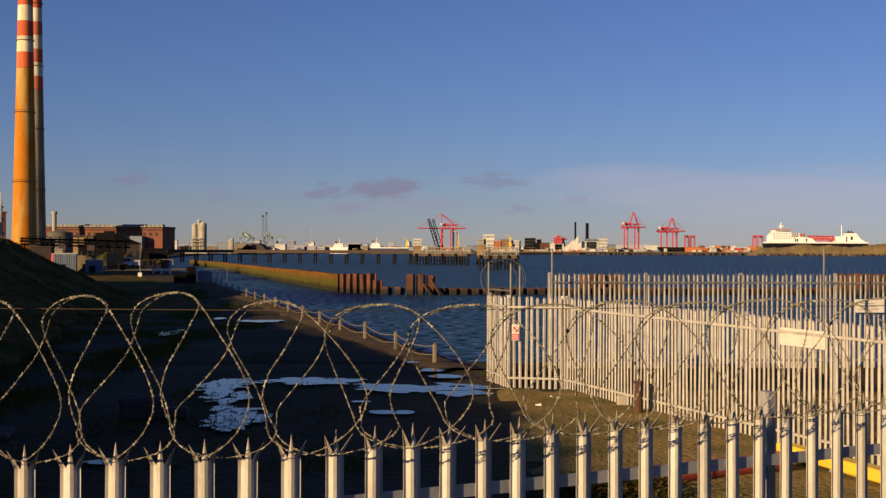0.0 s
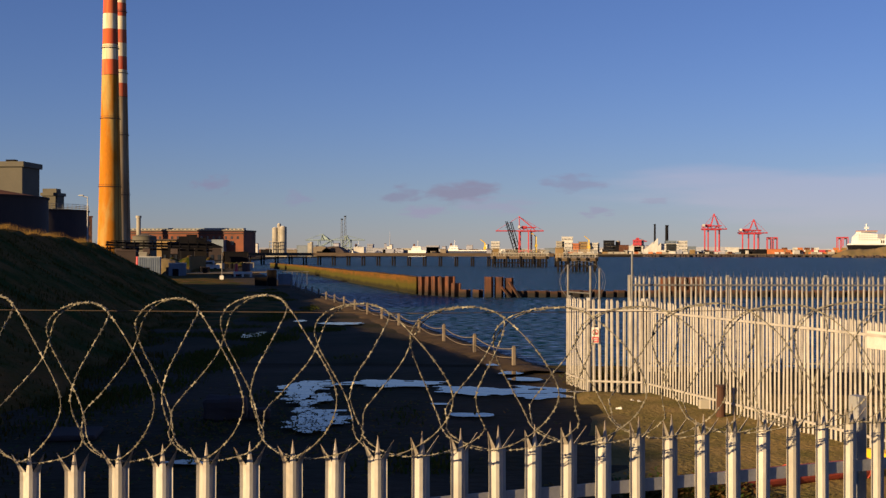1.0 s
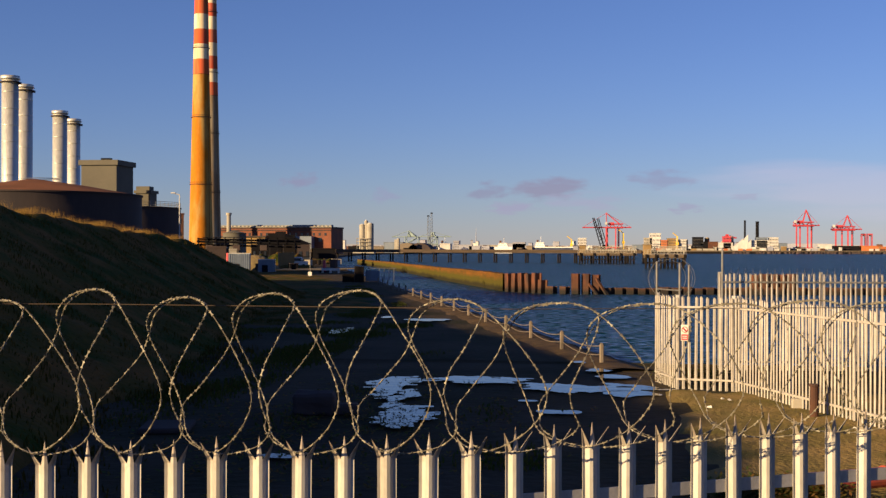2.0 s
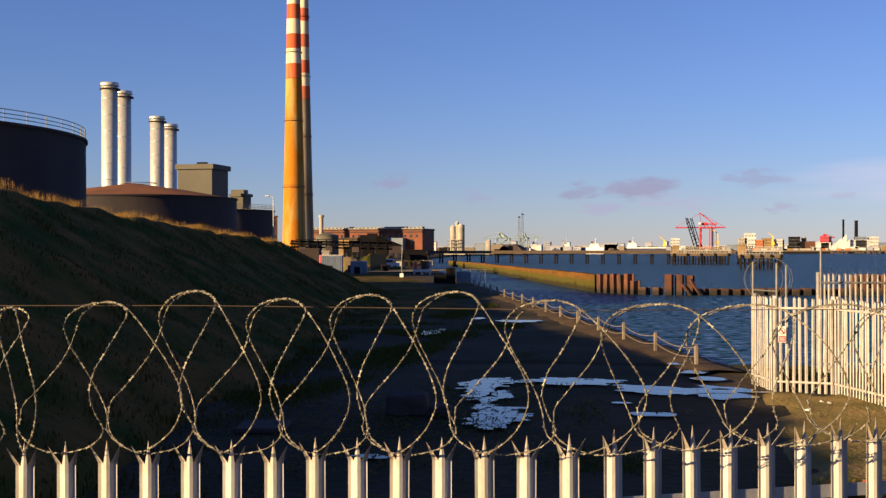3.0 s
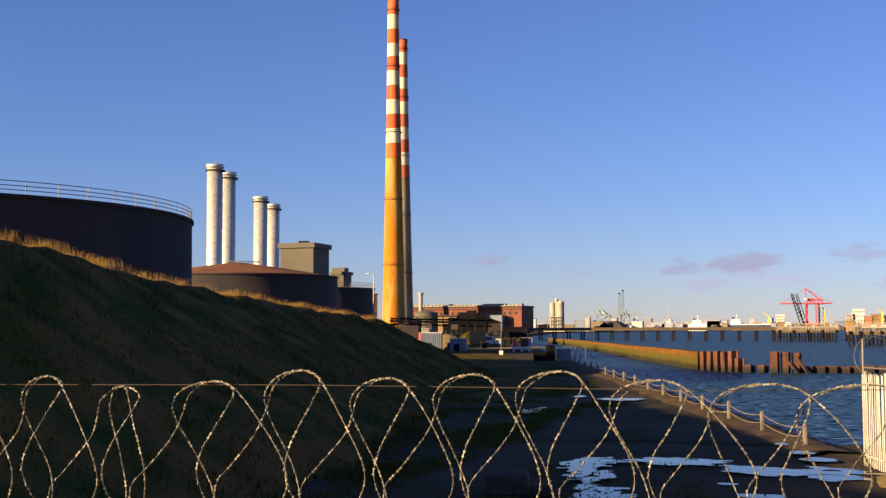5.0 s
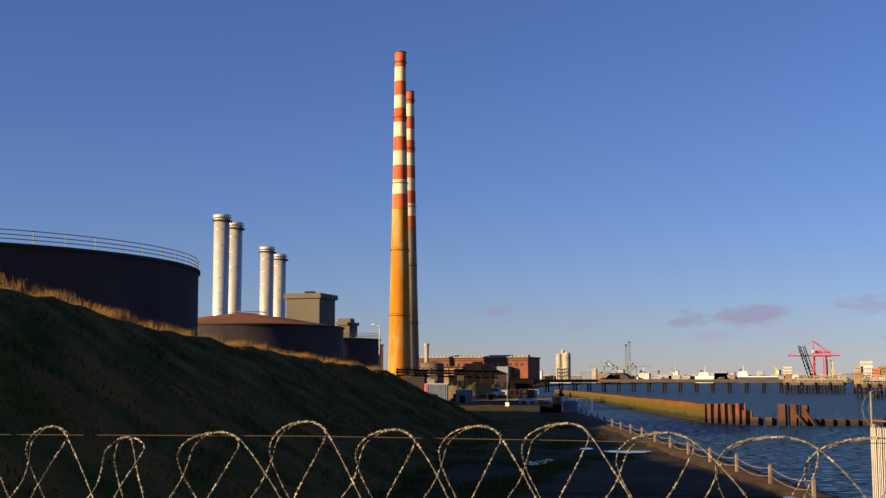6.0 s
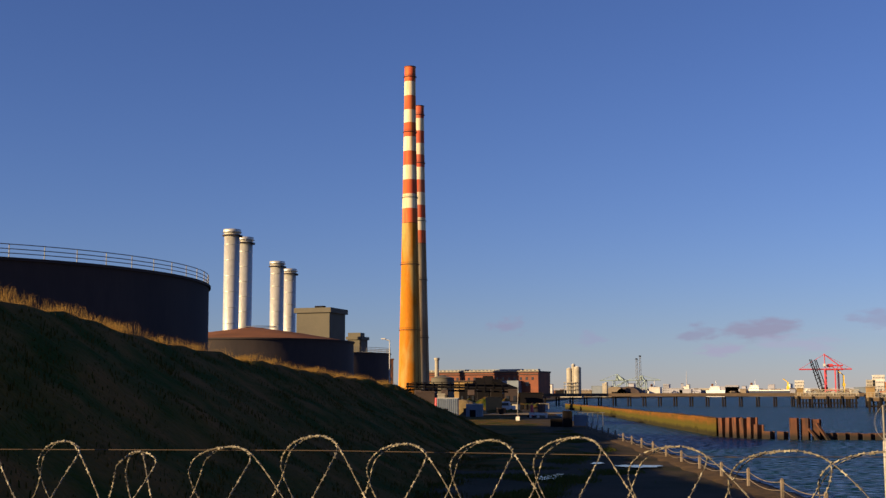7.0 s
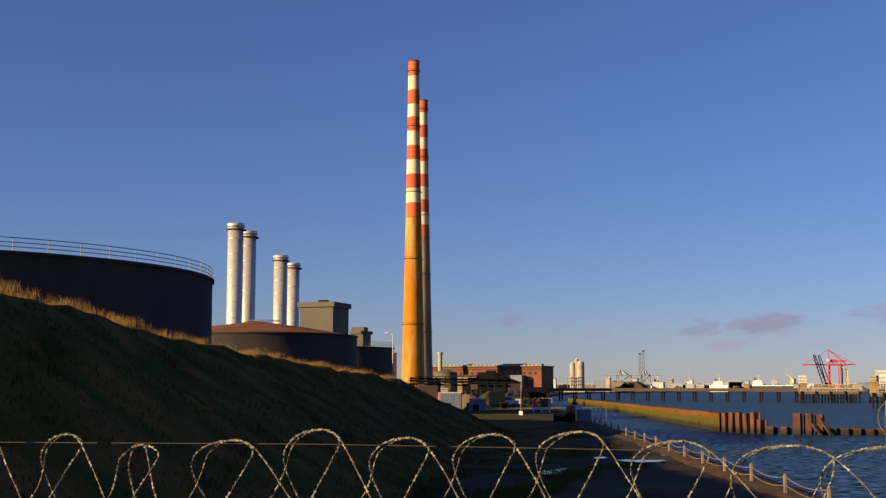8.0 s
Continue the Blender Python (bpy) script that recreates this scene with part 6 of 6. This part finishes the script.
for k0, k1, top, mat, label in ((385, 420, 430, "blue_grey", "blue-grey corrugated port shed"), (320, 336, 437, "dark", "low dark shed beside the silos"), (366, 386, 438, "stone", "low brown store by the silos"),
                                (488, 506, 433, "white", "small white ship-side building"), (455, 480, 438, "haze", "low grey sheds on the shore")):
    port_block("port_building", k0, k1, top, mat, label, d=1100, roof=0.4)
for k, w in ((432, 30), (455, 28)):
    ob = base("store_shed", along(k, 1080), 1080, 0, "brown store shed with a rounded roof on the shore", "shed")
    bm = bmesh.new()
    hw = w / 2154 * 1080 / 2 * 1.6
    a = [bm.verts.new((hw * math.cos(t / 12 * math.pi), -15, 9 * math.sin(t / 12 * math.pi))) for t in range(13)]
    b = [bm.verts.new((v.co.x, 15, v.co.z)) for v in a]
    bm.faces.new(a[::-1])
    for i in range(12):
        bm.faces.new((a[i], a[i + 1], b[i + 1], b[i]))
    part("vault", bm, M["slate"] if k > 440 else M["stone"], ob)
    part("door", box(0, -15.2, 0, 5, 0.4, 4.5), M["dark"], ob)
ob = base("tower", along(409, 1050), 1050, 0, "slim cream tower on the shore", "tower")
part("shaft", box(0, 0, 0, 3.0, 3.0, lift(409, 425, 1050)), M["concrete"], ob)
part("tank_cap", drum(1.8, 0, 0, 1.4, 1.4, lift(411, 423, 1050), 12), M["concrete"], ob)
ship_crane(425, 455, 432, 409, 420, 1350, "green", "sea-green gantry crane beyond the sheds", (402, 448))
ship_crane(468, 486, 476, 412, 420, 1350, "green", "sea-green crane boom over the sheds", (450, 508))
for k, top in ((467, 384), (473, 379)):
    ob = base("lattice_mast", along(k, 1200), 1200, 0, "tall grey lattice mast with a square head", "mast")
    h = lift(k, top, 1200)
    for sx in (-0.8, 0.8):
        for sy in (-0.8, 0.8):
            part("chord", beam((sx * 1.6, sy * 1.6, 0), (sx * 0.7, sy * 0.7, h), 0.17), M["handrail"], ob)
    for i in range(10):
        part("lacing", beam((-1.1, -1, h * i / 10), (1.1, -1, h * (i + 1) / 10), 0.2), M["handrail"], ob)
    part("head", box(0, 0, h, 2.0, 2.0, 1.2), M["dark"], ob)
ob = base("spire", along(553, 2400), 2400, 0, "thin distant needle spire over the town", "spire")
part("needle", drum(0, 0, 0, 1.6, 0.2, lift(553, 405, 2400), 10), M["haze"], ob)
part("foot", drum(0, 0, 0, 3.0, 2.0, 6, 10), M["haze"], ob)

def small_ship(k0, k1, house0, house1, top, deck, d, mat, label):
    """A moored ship side-on: raked hull, white strake, stepped deckhouse with windows, funnel and mast."""
    x0, L = along(k0, d), along(k1, d) - along(k0, d)
    ob = base("ship", x0, d, -0.9, label, "ship")
    zd, zt = lift(k0, deck, d) + 0.9, lift(k0, top, d) + 0.9
    for name, lo, hi, y, m in (("hull", 0.0, zd * 0.86, 5.0, M[mat]), ("strake", zd * 0.86, zd, 5.15, M["ship_white"])):
        bm = bmesh.new()
        pts = [(L * 0.02 - 0.4 * lo * 0.1, lo), (L * 0.97 + lo * 0.12, lo), (L * 0.97 + hi * 0.12, hi), (L * 0.02 - 0.4 * hi * 0.1, hi)]
        a = [bm.verts.new((p[0], -y, p[1])) for p in pts]
        b = [bm.verts.new((p[0], y, p[1])) for p in pts]
        bm.faces.new(a)
        bm.faces.new(b[::-1])
        for i in range(4):
            bm.faces.new((a[i], b[i], b[(i + 1) % 4], a[(i + 1) % 4]))
        bmesh.ops.recalc_face_normals(bm, faces=bm.faces[:])
        part(name, bm, m, ob)
    h0, h1 = along(house0, d) - x0, along(house1, d) - x0
    levels = max(2, round((zt - zd) / 2.6))
    step = (zt - zd) / levels
    for i in range(levels):
        a, b = h0 + (h1 - h0) * 0.10 * i, h1 - (h1 - h0) * 0.06 * i
        deckhouse = part("deckhouse", box((a + b) / 2, 0, zd + step * i, b - a, 8 - i, step, 0.1), M["ship_white"], ob)
        n_win = max(3, int((b - a) / 1.6))
        for w in range(n_win):
            part("window", box(a + (b - a) * (w + 0.5) / n_win, -(8 - i) / 2 - 0.03, zd + step * (i + 0.45), 0.7, 0.1, step * 0.3), M["pane"], deckhouse)
    part("funnel", box(h0 + (h1 - h0) * 0.25, 0, zt, 2.2, 2.2, 2.6, 0.2), M["rust"], ob)
    part("mast", beam((h0 + (h1 - h0) * 0.6, 0, zt), (h0 + (h1 - h0) * 0.6, 0, zt + 6), 0.35), M["ship_white"], ob)
    return ob


small_ship(657, 726, 658, 675, 430.5, 438.5, 1372, "hull", "navy-hulled cargo ship with a white deckhouse at its stern")
small_ship(586, 618, 592, 610, 431.5, 438.5, 1376, "ship_white", "white coaster with a stepped deckhouse beside the far shore")
small_ship(484, 508, 489, 503, 431, 438.5, 1370, "ship_white", "small white ship moored beyond the store sheds")

# far town and hills along the horizon
rng = random.Random(7)
for i in range(130):
    k = 300 + i * 5.5 + rng.uniform(-4, 4)
    d = 1900 + rng.uniform(0, 500)
    w, h = rng.uniform(3, 11), rng.uniform(3, 8) + (rng.random() > 0.93) * 9
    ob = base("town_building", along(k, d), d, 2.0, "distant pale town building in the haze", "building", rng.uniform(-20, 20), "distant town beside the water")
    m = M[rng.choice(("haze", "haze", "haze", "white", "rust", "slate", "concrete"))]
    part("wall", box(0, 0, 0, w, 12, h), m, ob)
    part("roof", box(0, 0, h, w * 0.96, 11, 0.8), M["slate"], ob)
hv, hf = [], []
for i in range(140):
    a = radians(-62 + i * 0.75)
    z = 24 + 14 * noise.noise((i * 0.06, 0, 1)) + 5 * noise.noise((i * 0.31, 0, 1))
    hv += [(math.sin(a) * 3400, math.cos(a) * 3400, -2), (math.sin(a) * 3400, math.cos(a) * 3400, max(6, z * (0.62 if i > 60 else 0.8)))]
hv += [(p[0] * 1.03, p[1] * 1.03, p[2]) for p in hv]
hf = [(i * 2, i * 2 + 2, i * 2 + 3, i * 2 + 1) for i in range(139)] + [(280 + i * 2 + 2, 280 + i * 2, 280 + i * 2 + 1, 280 + i * 2 + 3) for i in range(139)] + [(i * 2 + 1, i * 2 + 3, 280 + i * 2 + 3, 280 + i * 2 + 1) for i in range(139)]
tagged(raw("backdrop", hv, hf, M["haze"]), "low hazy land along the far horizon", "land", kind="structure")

# small goods and sheds along the far quay
for i in range(220):
    k = rng.uniform(560, 1350)
    d = QD + rng.uniform(-6, 30)
    w, h = rng.uniform(2, 7.5), rng.choice((2.2, 2.6, 2.6, 3.0, 4, 5))
    ob = base("quay_store", along(k, d), d, 2.2, "small store or stacked goods on the far quay", "store", rng.uniform(-15, 15), "goods on the far quay")
    m = M[rng.choice(("haze", "haze", "blue_grey", "dark", "stone", "white", "rust", "slate") if k < 840 else ("white", "white", "concrete", "ochre", "rust", "haze", "blue_grey", "dark", "dark", "concrete"))]
    part("body", box(0, 0, 0, w, 4, h), m, ob)
    if rng.random() < 0.6:
        part("roof", box(0, 0, h, w + 0.4, 4.4, 0.4), M[rng.choice(("slate", "concrete", "white"))], ob)
for i in range(16):
    k = rng.uniform(835, 1080)
    ob = base("storage_silo", along(k, QD), QD + 20, 2.2, "slim pale storage silo on the far quay", "silo", 0, "silos on the far quay")
    h, r = rng.uniform(9, 17), rng.uniform(1.5, 3)
    part("shell", drum(0, 0, 0, r, r, h, 12), M[rng.choice(("white", "concrete", "ochre"))], ob)
    part("top", drum(0, 0, h, r, r * 0.3, 1.2, 12), M["concrete"], ob)
